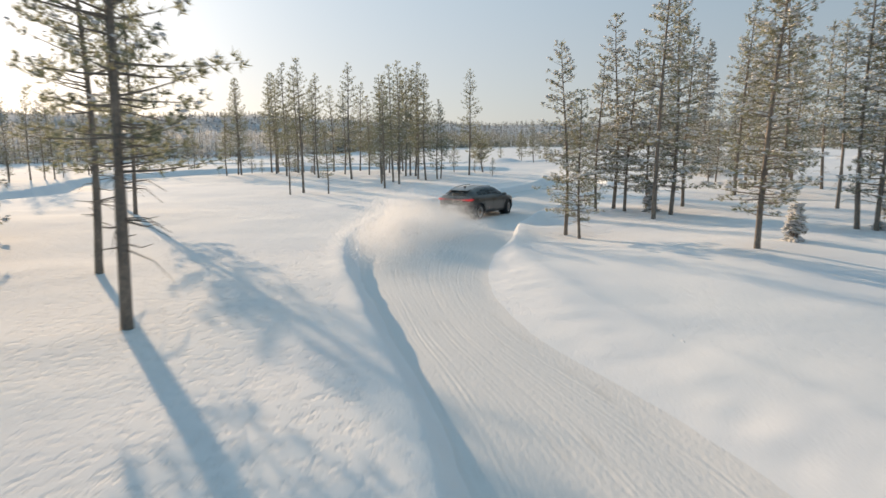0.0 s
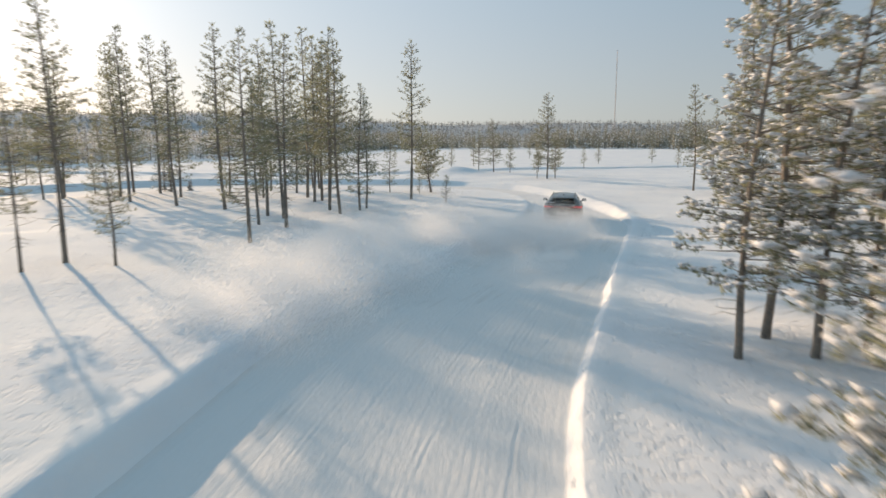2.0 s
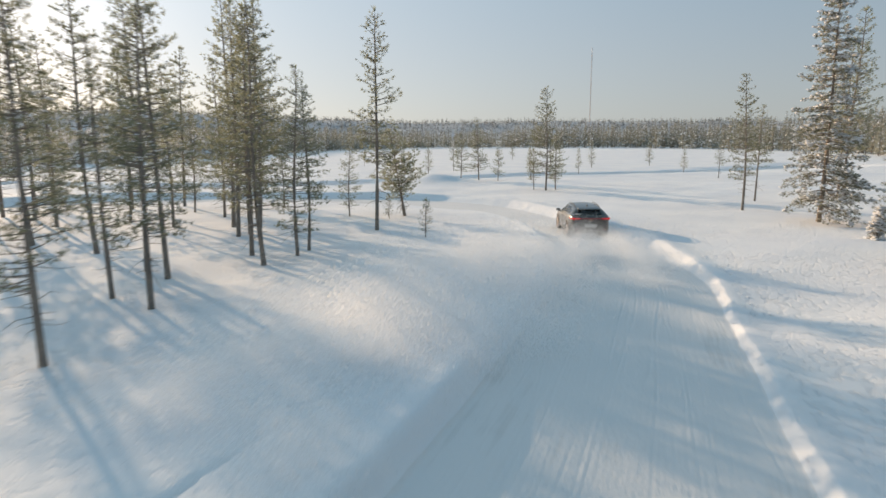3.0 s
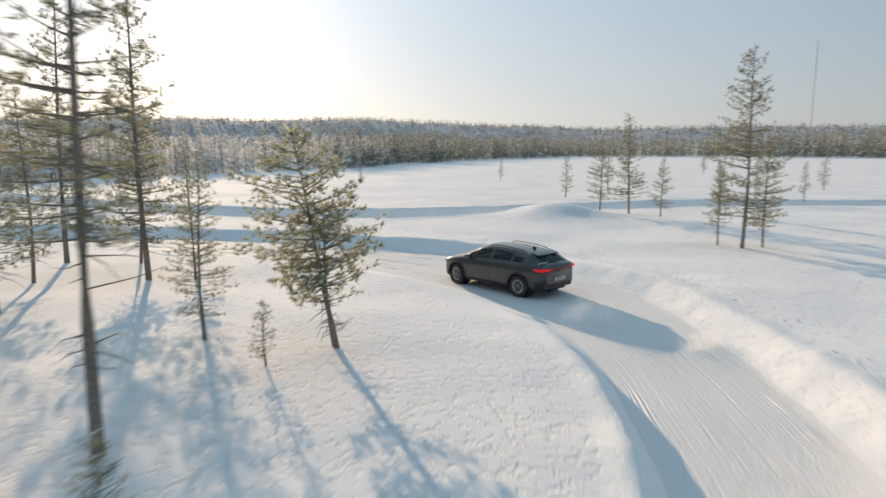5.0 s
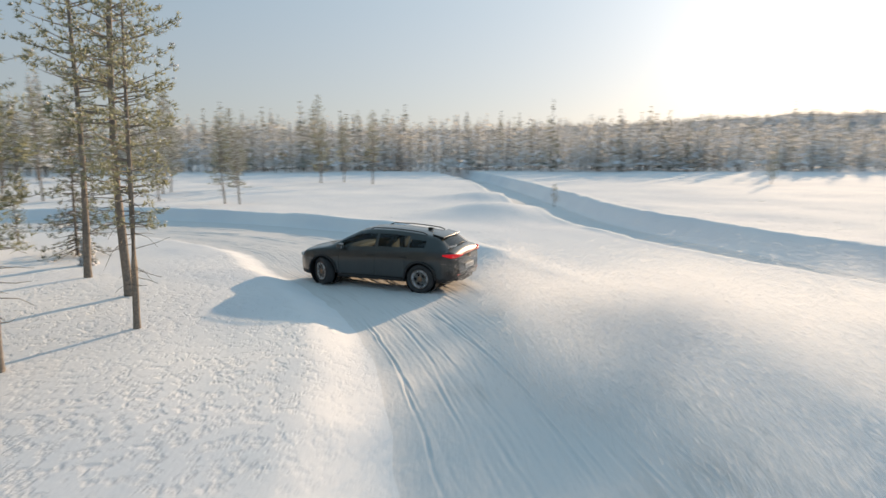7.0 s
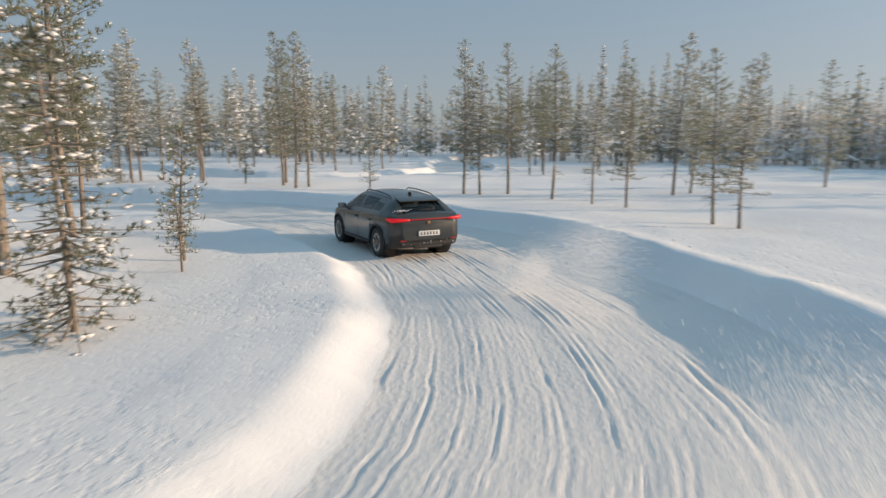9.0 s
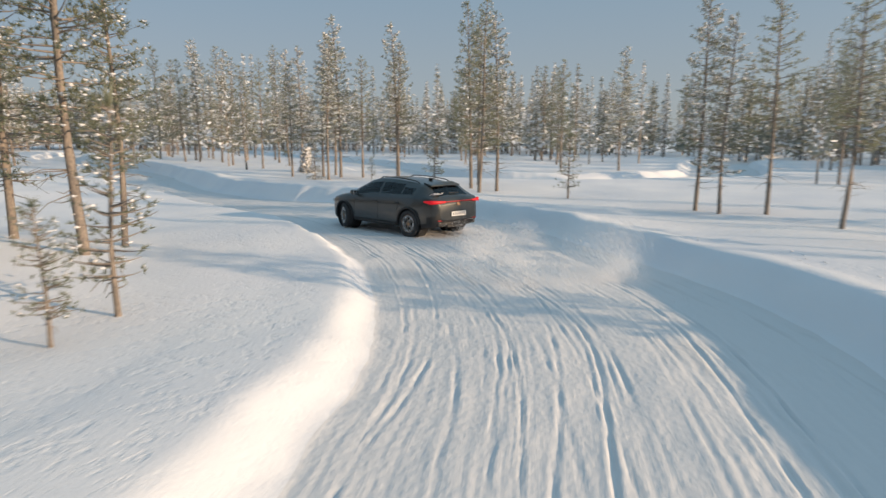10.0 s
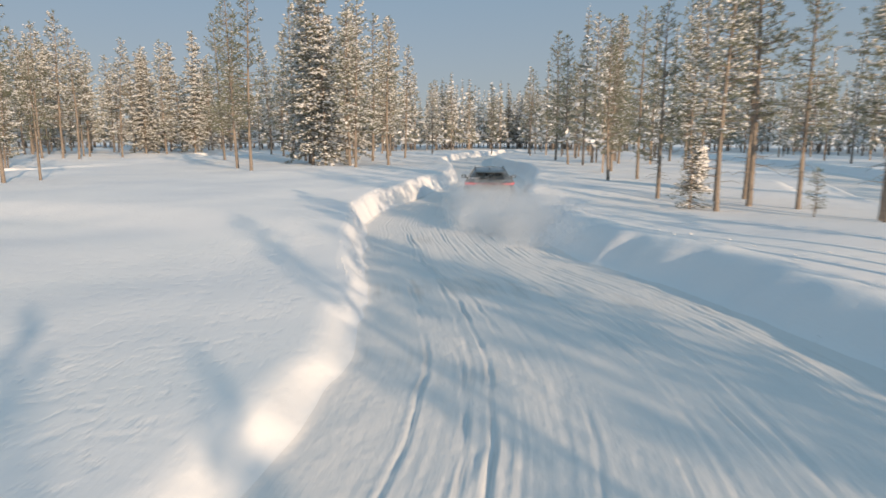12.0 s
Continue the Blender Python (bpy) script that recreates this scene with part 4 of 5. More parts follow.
def hill_height(x, y):
    """Long wooded ridges that rise from about 1250 m to 1950 m away."""
    yaw, r = math.degrees(math.atan2(-x, y - 50)), math.hypot(x, y - 50)
    k = (r - 1250) / 700
    top = float(np.interp(yaw, [q[0] for q in RIDGE], [q[1] for q in RIDGE]))
    bumps = 4.5 * wave(np.array(x), np.array(y), 70, 3) + 3.0 * wave(np.array(x), np.array(y), 23, 4)
    return -4 + top * float(step(np.array(k * 1.25))) + float(bumps) * k


def build_hill():
    v, f = [], []
    na, nr = 260, 9
    for i in range(na):
        yaw = radians(-65 + 195 * i / (na - 1))
        for j in range(nr):
            r = 1250 + 700 * j / (nr - 1)
            x, y = -math.sin(yaw) * r, 50 + math.cos(yaw) * r
            v.append((x, y, hill_height(x, y)))
    for i in range(na - 1):
        for j in range(nr - 1):
            a = i * nr + j
            f.append((a, a + nr, a + nr + 1, a + 1))
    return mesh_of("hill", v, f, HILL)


tagged(new("hill", build_hill()), "low frosted wooded hills far off, paled in colour for haze", "hill", kind="structure")


hill_rs = np.random.RandomState(17)
hill_spots = []
for _ in range(8000):
    yaw, r = radians(hill_rs.uniform(-55, 92)), 1300 + 520 * hill_rs.rand() ** 0.7
    hill_spots.append((-math.sin(yaw) * r, 50 + math.cos(yaw) * r, hill_rs.uniform(7, 13)))
woods("hill_woods", hill_spots, FAR, 19, (0.02, 0.28, 0.9), "distant frosted forest over the low hills, hazed in its colour", 11, 3.4, 0.1, hill_height)


def build_mast():
    root = new("radio_mast")
    heap = Heap()
    for k in range(3):
        a = 2.094 * k
        heap.tube([(0.75 * math.cos(a), 0.75 * math.sin(a), z) for z in (0, 65, 128)], [0.16, 0.14, 0.1], 5)
    part("mast_leg", mesh_of("mast_leg", heap.v, heap.f, STEEL), root)
    heap = Heap()
    for i in range(64):
        for k in range(3):
            a, b = 2.094 * k, 2.094 * (k + 1)
            heap.tube([(0.75 * math.cos(a), 0.75 * math.sin(a), 2 * i), (0.75 * math.cos(b), 0.75 * math.sin(b), 2 * i + 2)], [0.06, 0.06], 3)
    part("bracing", mesh_of("bracing", heap.v, heap.f, STEEL), root)
    root.matrix_basis = pose(318, 905, 0)
    return tagged(root, "tall thin steel lattice radio mast beyond the forest", "mast")


build_mast()


# ---- the car ----
def knots(y, pairs):
    p = np.array(pairs, float)
    fine = np.linspace(-2.3, 2.3, 461)
    v = np.interp(fine, p[:, 0], p[:, 1])
    v = np.convolve(np.pad(v, 3, mode="edge"), np.array([1, 2, 3, 4, 3, 2, 1]) / 16, mode="valid")
    return np.interp(y, fine, v)


WIDE = [(-2.24, .62), (-2.2, .74), (-2.1, .82), (-1.9, .875), (-1.5, .915), (-1, .915), (-.3, .9), (.6, .905), (1.2, .915), (1.6, .895), (1.9, .82), (2.08, .7), (2.18, .52), (2.21, .42)]
TOP = [(-2.24, 0.88), (-2.2, 1.0), (-2.12, 1.068), (-2.04, 1.086), (-1.95, 1.149), (-1.72, 1.32), (-1.6, 1.365), (-1, 1.433), (-0.5, 1.464), (0, 1.464), (0.25, 1.446), (0.45, 1.392), (0.8, 1.23), (1.15, 1.05), (1.3, 1.01), (1.6, 0.97), (1.9, 0.9), (2.1, 0.8), (2.18, 0.7), (2.21, 0.62)]
BELT = [(-2.24, .82), (-2.2, .95), (-2.1, 1.01), (-1.9, 1.03), (-1.4, 1.03), (-.5, .99), (.5, .95), (1, .93), (1.3, .92), (1.7, .86), (2, .77), (2.15, .65), (2.21, .57)]
UNDER = [(-2.24, .5), (-2.2, .36), (-2, .27), (-1.7, .22), (1.7, .2), (2.05, .22), (2.21, .34)]
ROOF = [(-2.24, .58), (-2.05, .68), (-1.7, .585), (-1, .565), (-.3, .575), (.3, .565), (.6, .6), (.9, .67), (1.1, .72), (1.3, .79), (1.9, .7), (2.21, .34)]
AXLE, TYRE = 1.34, 0.345


def car_shell():
    """The shell as a grid of sections, sorted into paint, cladding and panes."""
    ys = np.linspace(-2.24, 2.21, 112)
    w, top, belt, low, roof = (knots(ys, k) for k in (WIDE, TOP, BELT, UNDER, ROOF))
    belt = np.minimum(belt, top - 0.04)
    roof = np.minimum(roof, w * 0.93)
    grid = []
    for i, y in enumerate(ys):
        W, zt, zs, zb, wr = w[i], top[i], belt[i], low[i], roof[i]
        zr = max(zt - 0.055, zs + 0.015)
        p = [[0, zb], [.75 * W, zb], [.93 * W, zb + .03], [.985 * W, zb + .14], [W, .5 * zb + .42], [W * .995, .7 * zs + .06], [W * .985, zs - .05], [W * .955, zs]]
        for axle in (AXLE, -AXLE):
            a = .405 ** 2 - (y - axle) ** 2
            if a > 0:
                za = TYRE + math.sqrt(a)
                p[1] = [.58, max(zb, za)]
                for k, q in enumerate(p[2:7]):
                    q[1] = max(q[1], za + .012 * k)
        for k in range(1, 6):
            q = k / 6
            p.append([W * .955 + (wr - W * .955) * q + .02 * math.sin(math.pi * q), zs + (zr - zs) * q])
        for k in range(6):
            x = wr * (1 - k / 5)
            p.append([x, zr + (zt - zr) * (1 - (x / wr) ** 2)])
        grid.append(p)
    half = np.array(grid)
    full = np.concatenate([half, half[:, -2:0:-1] * (-1, 1)], 1)
    n, m = full.shape[:2]
    verts = np.concatenate([full[:, :, :1], np.repeat(ys[:, None, None], m, 1), full[:, :, 1:]], 2).reshape(-1, 3)
    kinds = {}
    rows = half.shape[1] - 1
    for i in range(n - 1):
        y = (ys[i] + ys[i + 1]) / 2
        for j in range(m):
            r = j if j < rows else m - 1 - j
            side = "right" if j < rows else "left"
            kind = "body"
            if 8 <= r <= 11:
                if -.10 < y < .86:
                    kind = side + "_front_window"
                elif -.98 < y < -.19:
                    kind = side + "_rear_window"
                elif -1.42 < y < -1.05 and r <= 10:
                    kind = side + "_quarter_window"
            elif r >= 14 and .3 < y < 1.1:
                kind = "windscreen"
            elif r >= 14 and -2.04 < y < -1.74:
                kind = "rear_windscreen"
            if r <= 2 or (r == 3 and y < -1.95):
                kind = "cladding"
            j2 = (j + 1) % m
            kinds.setdefault(kind, []).append((i * m + j, i * m + j2, (i + 1) * m + j2, (i + 1) * m + j))
    for e in (0, n - 1):
        kinds["body"].append(tuple(e * m + j for j in (range(m) if e else range(m - 1, -1, -1))))
    return verts, kinds


def subset(name, verts, faces, mat):
    used = sorted({k for f in faces for k in f})
    back = {k: i for i, k in enumerate(used)}
    return mesh_of(name, [verts[k] for k in used], [tuple(back[k] for k in reversed(f)) for f in faces], mat)


def block(size, at=(0, 0, 0), bevel=0.02, mat=DARK, name="block", bm=None):
    own = bm is None
    bm = bm or bmesh.new()
    made = bmesh.ops.create_cube(bm, size=1)["verts"]
    bmesh.ops.scale(bm, vec=size, verts=made)
    if bevel:
        edges = list({e for v in made for e in v.link_edges})
        made = list({v for f in bmesh.ops.bevel(bm, geom=edges, offset=bevel, segments=3, affect="EDGES", profile=0.6)["faces"] for v in f.verts} | {v for v in made if v.is_valid})
    bmesh.ops.translate(bm, vec=at, verts=[v for v in made if v.is_valid])
    return from_bm(name, bm, mat, True) if own else bm


def lathe(profile, sides, mat, name, closed=False):
    """Turns (radius, x) pairs round the x axis."""
    v, f, n = [], [], len(profile)
    for k in range(sides):
        a = 2 * math.pi * k / sides
        v += [(x, r * math.cos(a), r * math.sin(a)) for r, x in profile]
    for k in range(sides):
        for i in range(n - (0 if closed else 1)):
            a, b, j = k * n, ((k + 1) % sides) * n, (i + 1) % n
            f.append((a + i, a + j, b + j, b + i))
    return mesh_of(name, v, f, mat)


def build_wheel(car, side, y):
    """side: 1 right, -1 left. The outer face looks away from the car."""
    wheel = new("wheel")
    wheel.parent = car
    s = side
    part("tyre", lathe([(.235, -.11 * s), (.31, -.115 * s), (.335, -.1 * s), (.345, -.06 * s), (.341, -.02 * s), (.345, .02 * s), (.345, .06 * s), (.335, .1 * s), (.31, .115 * s), (.235, .11 * s)], 40, RUBBER, "tyre", True), wheel)
    part("rim", lathe([(.236, .108 * s), (.225, .1 * s), (.215, .03 * s), (.215, -.1 * s), (.236, -.108 * s)], 40, RIM, "rim"), wheel)
    bm = bmesh.new()
    for k in range(5):
        for o in (-.055, .055):
            b0 = bmesh.new()
            block((.03, .03, .2), (.085 * s, o, .125), .008, RIM, "spoke", b0)
            bmesh.ops.rotate(b0, cent=(0, 0, 0), matrix=Euler((2 * math.pi * k / 5, 0, 0)).to_matrix(), verts=b0.verts)
            tmp = bpy.data.meshes.new("tmp")
            b0.to_mesh(tmp)
            b0.free()
            bm.from_mesh(tmp)
            bpy.data.meshes.remove(tmp)
    part("spokes", from_bm("spokes", bm, RIM, True), wheel, "five split spokes of dark alloy")
    part("hub_cap", lathe([(.0, .112 * s), (.035, .11 * s), (.06, .1 * s), (.062, .06 * s)], 20, COPPER, "hub_cap"), wheel, "copper-coloured hub cap")
    part("brake_disc", lathe([(.06, .0), (.16, .0), (.16, -.02 * s), (.06, -.02 * s)], 28, CHROME, "brake_disc", True), wheel)
    flecks, rng = Heap(), random.Random(int(100 * y) + s)
    for _ in range(240):
        a, q = rng.uniform(0, 6.283), rng.uniform(.17, .225)
        flecks.clump(rng, Vector((s * rng.uniform(.04, .1), q * math.cos(a), q * math.sin(a))), rng.uniform(.012, .032), .8)
    tagged(part("rim_snow", mesh_of("rim_snow", flecks.v, flecks.f, SNOWCLUMP), wheel, "snow packed inside the rim"), kind="stuff")
    ring = Heap()
    ring.tube([(.107 * s, .226 * math.cos(2 * math.pi * k / 36), .226 * math.sin(2 * math.pi * k / 36)) for k in range(37)], [.005] * 37, 5)
    part("rim_ring", mesh_of("rim_ring", ring.v, ring.f, COPPER), wheel, "thin copper-coloured rim ring")
    wheel.matrix_basis = pose(.795 * s, y, TYRE)
    return wheel


def build_car():
    car = new("car")
    verts, kinds = car_shell()
    body = None
    for kind in ("body", "cladding", *sorted(k for k in kinds if "wind" in k)):
        mat = PAINT if kind == "body" else DARK if kind == "cladding" else GLASS
        label = {"body": "matt dark grey painted body", "cladding": "black plastic lower cladding"}.get(kind, "tinted window pane")
        ob = part(kind.replace("right_", "").replace("left_", ""), subset(kind, verts, kinds[kind], mat), car, label)
        body = body or ob
    for s in (1, -1):
        for axle in (AXLE, -AXLE):
            heap = Heap()
            an = [math.pi * k / 22 for k in range(23)]
            heap.tube([(s * (float(knots(axle + .4 * math.cos(a), WIDE)) - .005), axle + .405 * math.cos(a), TYRE + .405 * math.sin(a)) for a in an], [.03] * 23, 6)
            part("arch_trim", mesh_of("arch_trim", heap.v, heap.f, DARK), car, "black wheel arch trim")
            part("wheel_well", lathe([(.0, .55 * s), (.4, .55 * s), (.4, .84 * s)], 28, DARK, "wheel_well"), car, at=pose(0, axle, TYRE))
        heap = Heap()
        ry = np.linspace(.12, -1.4, 14)
        heap.tube([(s * .54, y, float(knots(y, TOP)) + (.004 if 0 < i < 13 else -.03)) for i, y in enumerate(ry)], [.014] * 14, 6)
        part("roof_rail", mesh_of("roof_rail", heap.v, heap.f, DARK), car)
        m = part("wing_mirror", block((.2, .13, .13), (s * .99, .74, 1.03), .045, PAINT, "wing_mirror"), car)
        part("mirror_glass", block((.15, .012, .095), (s * .99, .672, 1.03), .004, CHROME, "mirror_glass"), m)
        part("mirror_stalk", block((.14, .05, .035), (s * .89, .76, .975), .012, DARK, "mirror_stalk"), m)
        for y in (-.02, -.93):
            part("door_handle", block((.03, .17, .035), (s * (float(knots(y, WIDE)) + .006), y, .845), .012, DARK, "door_handle"), car, "black door handle")
        for y, z0, z1 in ((.86, .38, .93), (-.13, .34, .97), (-.94, .62, 1.0)):
            heap = Heap()
            line = [(s * (float(knots(y, WIDE)) * k - .001), y + dy, z) for k, dy, z in ((.99, 0, z0), (1.0, 0, .45 if z0 < .5 else .7), (.998, -.01, .75), (.985, -.02, z1 - .05), (.955, -.02, z1))]
            heap.tube(line, [.0045] * 5, 4)
            part("door_gap", mesh_of("door_gap", heap.v, heap.f, DARK), car)
        part("side_skirt", block((.05, 1.75, .07), (s * .885, 0, .3), .02, DARK, "side_skirt"), car)
        heap = Heap()
        for k in range(9):
            q = k / 8
            heap.v += [(s * (.48 + .36 * q), -2.262 + .10 * q ** 2.2, .915 - .03 * q), (s * (.48 + .36 * q), -2.262 + .10 * q ** 2.2, .955 + .022 * q)]
        for k in range(3):
            q = k / 2
            heap.v += [(s * (.86 + .03 * q), -2.11 + .19 * q, .886 + .04 * q), (s * (.86 + .03 * q), -2.11 + .19 * q, .975 - .02 * q)]
        heap.f = [(2 * k, 2 * k + 2, 2 * k + 3, 2 * k + 1) for k in range(11)]
        lamp = part("tail_lamp", mesh_of("tail_lamp", heap.v, heap.f, BRAKE), car, "red tail lamp")
        sol = lamp.modifiers.new("thick", "SOLIDIFY")
        sol.thickness, sol.offset = 0.03, 0
        part("reflector", block((.16, .02, .025), (s * .62, -2.222, .47), .008, TAIL, "reflector"), car, "red reflector")
        for o in (.36, .48):
            part("exhaust_tip", lathe([(.028, 0), (.036, 0), (.036, .14), (.028, .14)], 16, RIM, "exhaust_tip", True), car, "dull metal exhaust tip", pose(s * o, -2.17, .34, 0, 0, 90))
        part("headlamp", block((.3, .1, .09), (s * .62, 2.0, .73), .03, PLATE, "headlamp"), car, "clear headlamp")
    part("light_bar", block((.98, .03, .028), (0, -2.262, .935), .01, TAIL, "light_bar"), car, "red light strip across the tailgate")
    part("spoiler", block((1.02, .3, .035), (0, 0, 0), .015, PAINT, "spoiler"), car, at=pose(0, -1.66, 1.33, 13))
    part("antenna_fin", block((.035, .14, .06), (0, -1.25, 1.435), .014, DARK, "antenna_fin"), car)
    part("rear_bumper", block((1.36, .1, .16), (0, -2.165, .40), .045, DARK, "rear_bumper"), car, "black plastic rear bumper")
    part("diffuser", block((.7, .08, .1), (0, -2.17, .32), .03, DARK, "diffuser"), car)
    plate = part("number_plate", block((.52, .014, .115), (0, -2.262, .62), .004, PLATE, "number_plate"), car, "white number plate")
    for k in range(6):
        part("plate_bar", block((.042, .004, .065), (-.19 + .076 * k, -2.271, .62), 0, INK, "plate_bar"), plate)
    part("badge", block((.1, .012, .07), (0, -2.25, .86), .02, COPPER, "badge"), car, "small copper-coloured badge")
    part("rear_wiper", block((.36, .015, .02), (.05, -2.03, 1.125), .005, DARK, "rear_wiper"), car)
    part("grille", block((1.0, .04, .2), (0, 2.2, .5), .03, DARK, "grille"), car)
    part("dashboard", block((1.35, .4, .2), (0, .72, .88), .06, SEAT, "dashboard"), car)
    for x in (.36, -.36):
        seat = part("seat", block((.5, .5, .16), (x, -.1, .5), .05, SEAT, "seat"), car)
        part("seat_back", block((.48, .14, .66), (x, -.38, .85), .05, SEAT, "seat_back"), seat)
        part("head_rest", block((.26, .1, .18), (x, -.42, 1.2), .04, SEAT, "head_rest"), seat)
    part("rear_bench", block((1.25, .16, .6), (0, -1.25, .82), .05, SEAT, "rear_bench"), car)
    rng, heap = random.Random(3), Heap()
    for _ in range(26):
        heap.clump(rng, Vector((-.55 + rng.gauss(0, .1), -2.05 + rng.uniform(-.04, .06), 1.11 + rng.uniform(-.01, .03))), rng.uniform(.015, .035))
    for _ in range(30):
        heap.clump(rng, Vector((rng.uniform(-.66, .66), -2.222, rng.uniform(.36, .5))), rng.uniform(.006, .018), 0.9)
    tagged(part("snow_dusting", mesh_of("snow_dusting", heap.v, heap.f, SNOWCLUMP), car, "clinging snow on the tailgate"), kind="stuff")
    wheels = [build_wheel(car, s, y) for y in (AXLE, -AXLE) for s in (1, -1)]
    return tagged(car, "matt dark grey sporty crossover car drifting on snow", "car"), wheels


car, wheels = build_car()
# seconds, place of the middle between the axles, heading
DRIVE = [
    (0.0, 1.7, 30.4, -34), (0.5, 3.6, 35.5, -36), (1.0, 5.9, 40.9, -31), (1.5, 8.0, 46.1, -22), (2.0, 9.9, 51.0, -17), (2.5, 11.5, 55.8, -17), (2.8, 12.1, 58.5, -13),
    (3.4, 12.2, 62.6, 3), (4.0, 11.0, 66.0, 22), (4.3, 10.0, 67.8, 29), (4.5, 9.2, 69.0, 36), (5.0, 6.8, 72.4, 53), (5.5, 3.4, 75.4, 76), (6.0, -0.5, 77.1, 99),
    (6.5, -5.0, 78.1, 118), (7.0, -9.9, 78.1, 133), (7.2, -11.9, 77.8, 136), (8.0, -18.6, 75.6, 140), (8.8, -24.2, 70.6, 143), (9.0, -25.1, 69.3, 149), (9.5, -27.0, 65.8, 170),
    (10.0, -28.3, 61.3, 190), (10.5, -28.5, 57.0, 199), (11.0, -28.4, 51.2, 198), (11.5, -28.1, 44.4, 187), (12.0, -27.6, 37.6, 181)]
DT = np.array([r[0] for r in DRIVE])
GO = np.array([[r[1], r[2], r[3], float(np.interp(r[2], [44, 58], [-0.3, 0])) if r[0] > 8.5 else 0.0] for r in DRIVE], float)


def drive(t):
    """x, y, heading, floor height by a smooth curve through the stations."""
    k = int(np.clip(np.searchsorted(DT, t, side="right") - 1, 0, len(DT) - 2))
    a, b = max(k - 1, 0), min(k + 2, len(DT) - 1)
    h = DT[k + 1] - DT[k]
    s = (t - DT[k]) / h
    m0 = (GO[k + 1] - GO[a]) / (DT[k + 1] - DT[a]) * h
    m1 = (GO[b] - GO[k]) / (DT[b] - DT[k]) * h
    return (2 * s ** 3 - 3 * s * s + 1) * GO[k] + (s ** 3 - 2 * s * s + s) * m0 + (3 * s * s - 2 * s ** 3) * GO[k + 1] + (s ** 3 - s * s) * m1


# ---- blown snow ----
def make_puff(seed, radius, flakes, size):
    """A loose cloud of snow grains, thick in the middle."""
    rs = np.random.RandomState(seed)
    c = rs.normal(size=(7, 3)) * radius * (0.5, 0.5, 0.22)
    at = c[rs.randint(7, size=flakes)] + rs.normal(size=(flakes, 3)) * radius * (0.34, 0.34, 0.24)
    d = rs.normal(size=(flakes, 3, 3)) * size
    v = (at[:, None] + d).reshape(-1, 3)
    f = np.arange(flakes * 3).reshape(-1, 3)
    return mesh_of("grains", v.tolist(), f.tolist(), POWDER, False)


PUFFS = [make_puff(1, 0.55, 16000, 0.0068), make_puff(2, 0.95, 46000, 0.0060), make_puff(3, 1.5, 44000, 0.0088), make_puff(4, 1.7, 40000, 0.0088)]
CLOUDS = []


def add_cloud(mesh, rows):
    ob = new("snow_cloud", mesh)
    tagged(ob, "powder snow thrown up by the wheels of the car", "snow cloud", "blown snow", "stuff")
    CLOUDS.append((ob, rows))


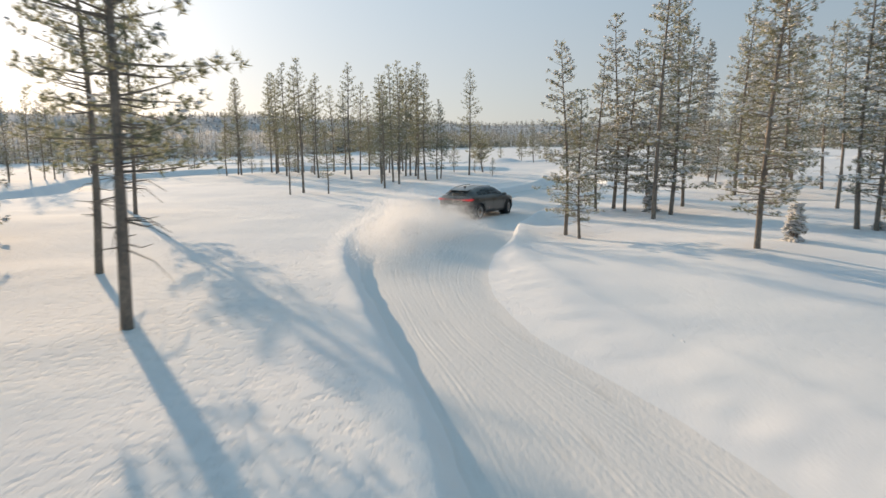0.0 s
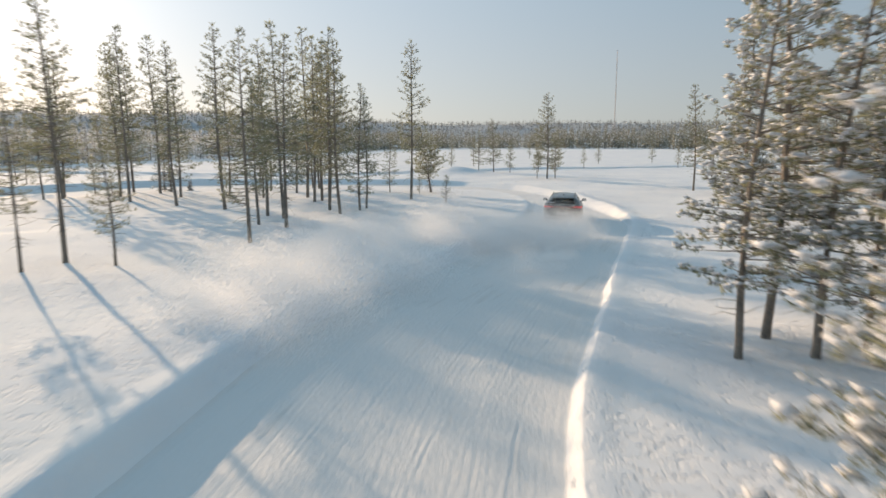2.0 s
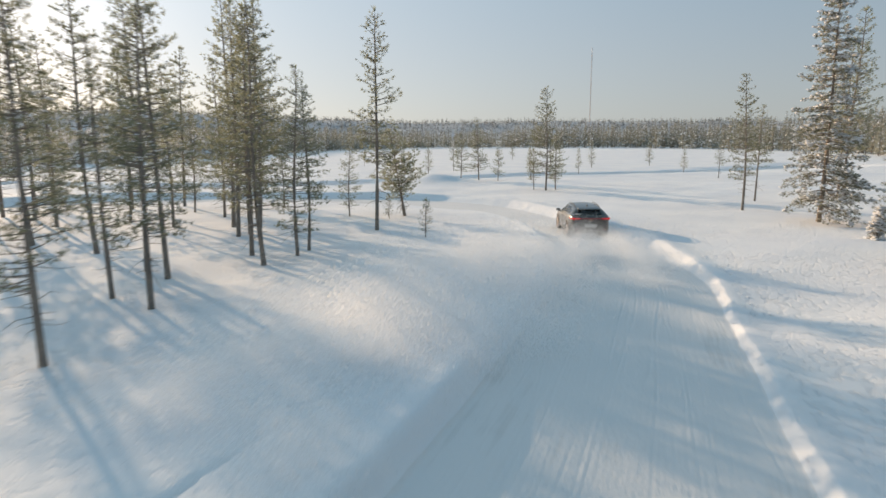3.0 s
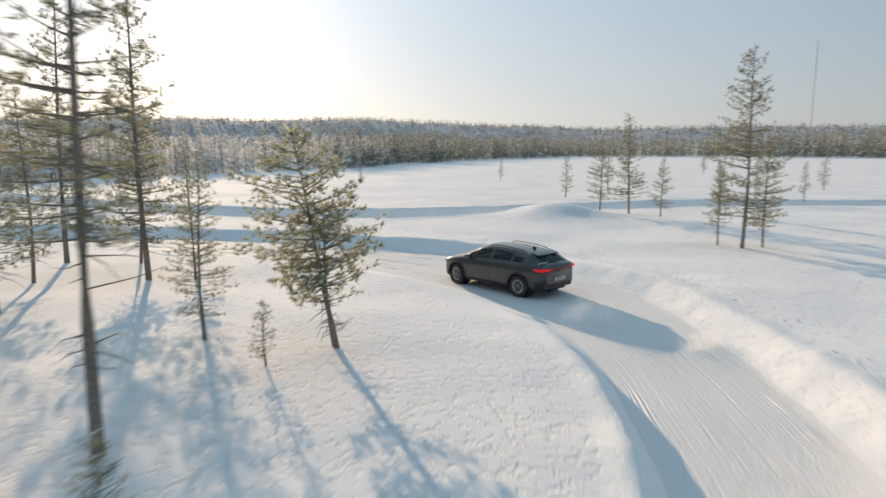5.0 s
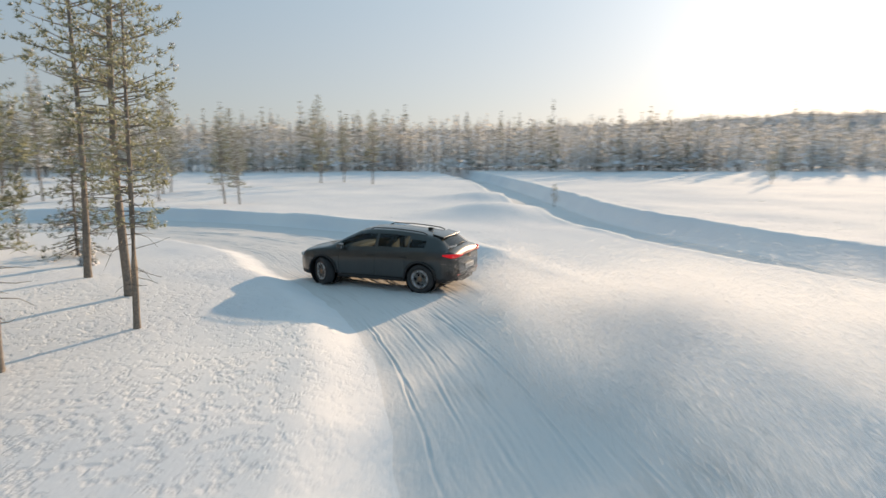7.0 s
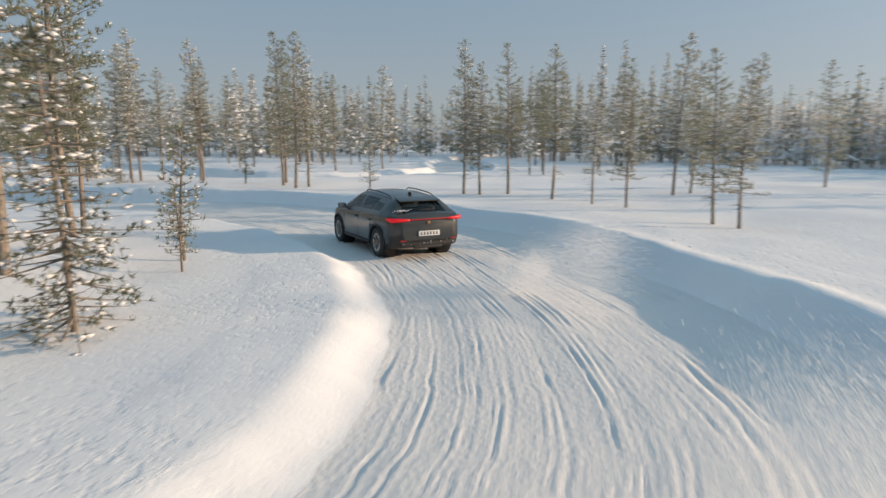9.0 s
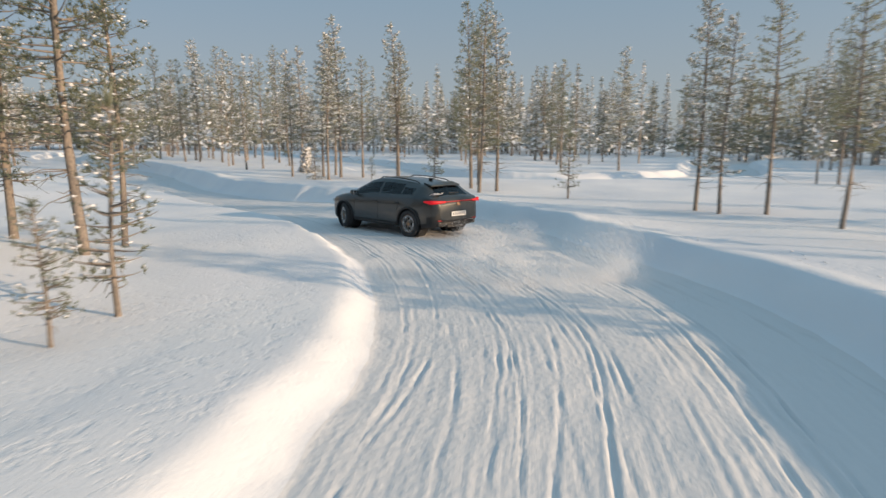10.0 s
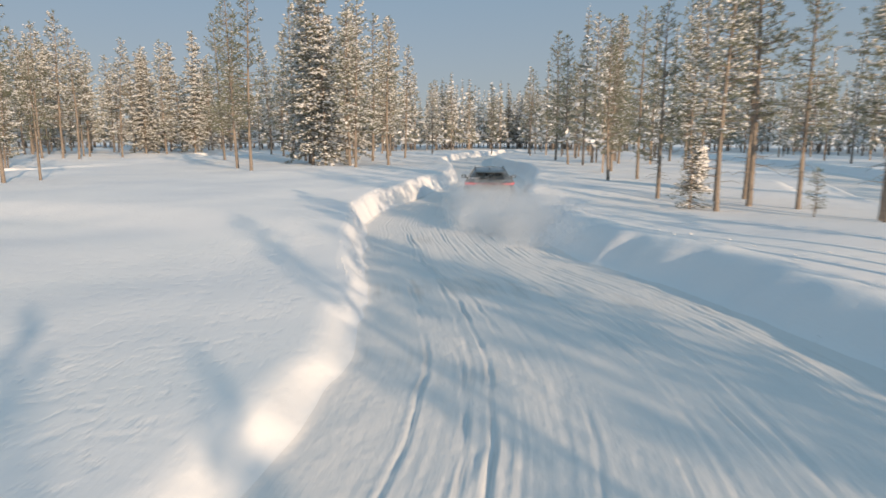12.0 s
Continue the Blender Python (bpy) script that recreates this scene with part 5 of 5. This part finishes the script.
def spray():
    """Each cloud lies in the snow, is thrown up as the car's tail passes, drifts and settles again."""
    rng = random.Random(11)
    strength = lambda t: float(np.interp(t, [0, 1.5, 2.7, 3.0, 4.4, 5.2, 5.8, 7.4, 8.4, 9.0, 10.0, 10.6, 10.9, 11.4, 11.55, 12], [1, 1, .8, .15, .08, .15, .9, 1, .15, .12, .4, .2, 0, 0, 1, 1]))
    t = -1.4
    while t < 12.0:
        tt = max(t, 0)
        x, y, yaw, z = drive(tt)
        fx, fy = -math.sin(radians(yaw)), math.cos(radians(yaw))
        if t < 0:
            x, y = x - 1.7 * (tt - t), y - 8.5 * (tt - t)
        power = strength(tt)
        for side in (-1, 1, 0, -0.5, 0.5) if tt > 11.5 else (-1, 1, 0) if 5.6 < tt < 7.6 else (-1, 1):
            if rng.random() > power:
                continue
            sx, sy = fy * side * 0.7, -fx * side * 0.7
            gap = 2.95 if tt < 8 else 2.75 if tt > 11.2 else 3.4
            bx, by = x - fx * gap + sx, y - fy * gap + sy
            k = rng.choice([1, 1, 0]) if tt < 2.4 or 5.6 < tt < 7.6 or tt > 11.2 else 0
            dx, dy = rng.uniform(-0.5, 0.5) + sx * 0.6, rng.uniform(-0.5, 0.5) + sy * 0.6
            life = rng.uniform(0.5, 1.0) if tt < 8 or tt > 11.2 else rng.uniform(0.35, 0.6)
            turn = rng.uniform(0, 360)
            up = rng.uniform(0.3, 0.6)
            path = [(t - 0.12, bx, by, z - 1.8), (t + 0.03, bx, by, z + up * 0.5), (t + 0.35, bx + dx * 0.6 + fx * .2, by + dy * .6 + fy * .2, z + up), (t + life, bx + dx, by + dy, z + up * 0.4), (t + life + 0.5, bx + dx * 1.3, by + dy * 1.3, z - 2.2)]
            add_cloud(PUFFS[k], (path, turn))
        for _ in range(4 if 5.6 < tt < 7.4 or 0.3 < tt < 2.4 else 2):
            if rng.random() > power:
                continue
            bx, by = x - fx * 3.8, y - fy * 3.8
            side = -1 if 0.2 < tt < 3 else 1 if tt > 4 else 0
            far = rng.uniform(2.5 if 0.2 < tt < 2.5 else 0.5, 6.5 if tt < 2.5 else 7.0 if 5.4 < tt < 7.6 else 2.2 if tt < 11 else 0.9)
            ox, oy = fy * side * far, -fx * side * far
            turn, up, life = rng.uniform(0, 360), rng.uniform(0.3, 0.8), rng.uniform(0.6, 1.1) if tt < 0.2 else rng.uniform(1.4, 2.3) if tt < 3 else rng.uniform(0.9, 1.5) if tt < 8 else rng.uniform(0.4, 0.7)
            path = [(t - 0.05, bx, by, z - 3.2), (t + 0.3, bx, by, z + up * 0.6), (t + min(0.6, life * 0.6), bx + ox * 0.75, by + oy * 0.75, z + up), (t + life, bx + ox, by + oy, z + up * 0.5), (t + life + 0.6, bx + ox * 1.2, by + oy * 1.2, z - 3.2)]
            add_cloud(PUFFS[rng.choice([2, 3, 1]) if tt < 7.4 else 1], (path, turn))
        t += 0.11


spray()


# ---- what moves ----
def motions():
    rows = []
    for i in range(49):
        t = 12.0 * i / 48
        x, y, yaw, z = drive(t)
        rows.append((t, pose(x, y, z, 0, 0, yaw)))
    walk(car, rows)
    for wheel in wheels:
        side, y = (1 if wheel.location.x > 0 else -1), wheel.location.y
        turned, rows = 0.0, []
        for i in range(361):
            t = i / 30
            a, b = drive(max(t - 1 / 60, 0)), drive(min(t + 1 / 60, 12))
            speed = math.hypot(b[0] - a[0], b[1] - a[1]) * 30
            travel = math.degrees(math.atan2(-(b[0] - a[0]), b[1] - a[1]))
            slip = (travel - drive(t)[2] + 180) % 360 - 180
            turned += speed / 30 / TYRE * 57.3 * (1.0 if y > 0 else 1.25)
            steer = float(np.clip(slip, -28, 28)) if y > 0 else 0.0
            rows.append((t, pose(.795 * side, y, TYRE, -turned, 0, steer)))
        walk(wheel, rows)
    for ob, (path, turn) in CLOUDS:
        at = np.array([p[0] for p in path])
        rows = []
        for t in [0.0] + [q for q in at if 0 < q < 12] + [12.0]:
            x, y, z = (float(np.interp(t, at, [p[k] for p in path])) for k in (1, 2, 3))
            rows.append((t, pose(x, y, z, 0, 0, turn + 8 * t)))
        keep, last = [], -1
        for t, m in rows:
            if frame(t) > last:
                keep.append((t, m))
                last = frame(t)
        walk(ob, keep)


motions()
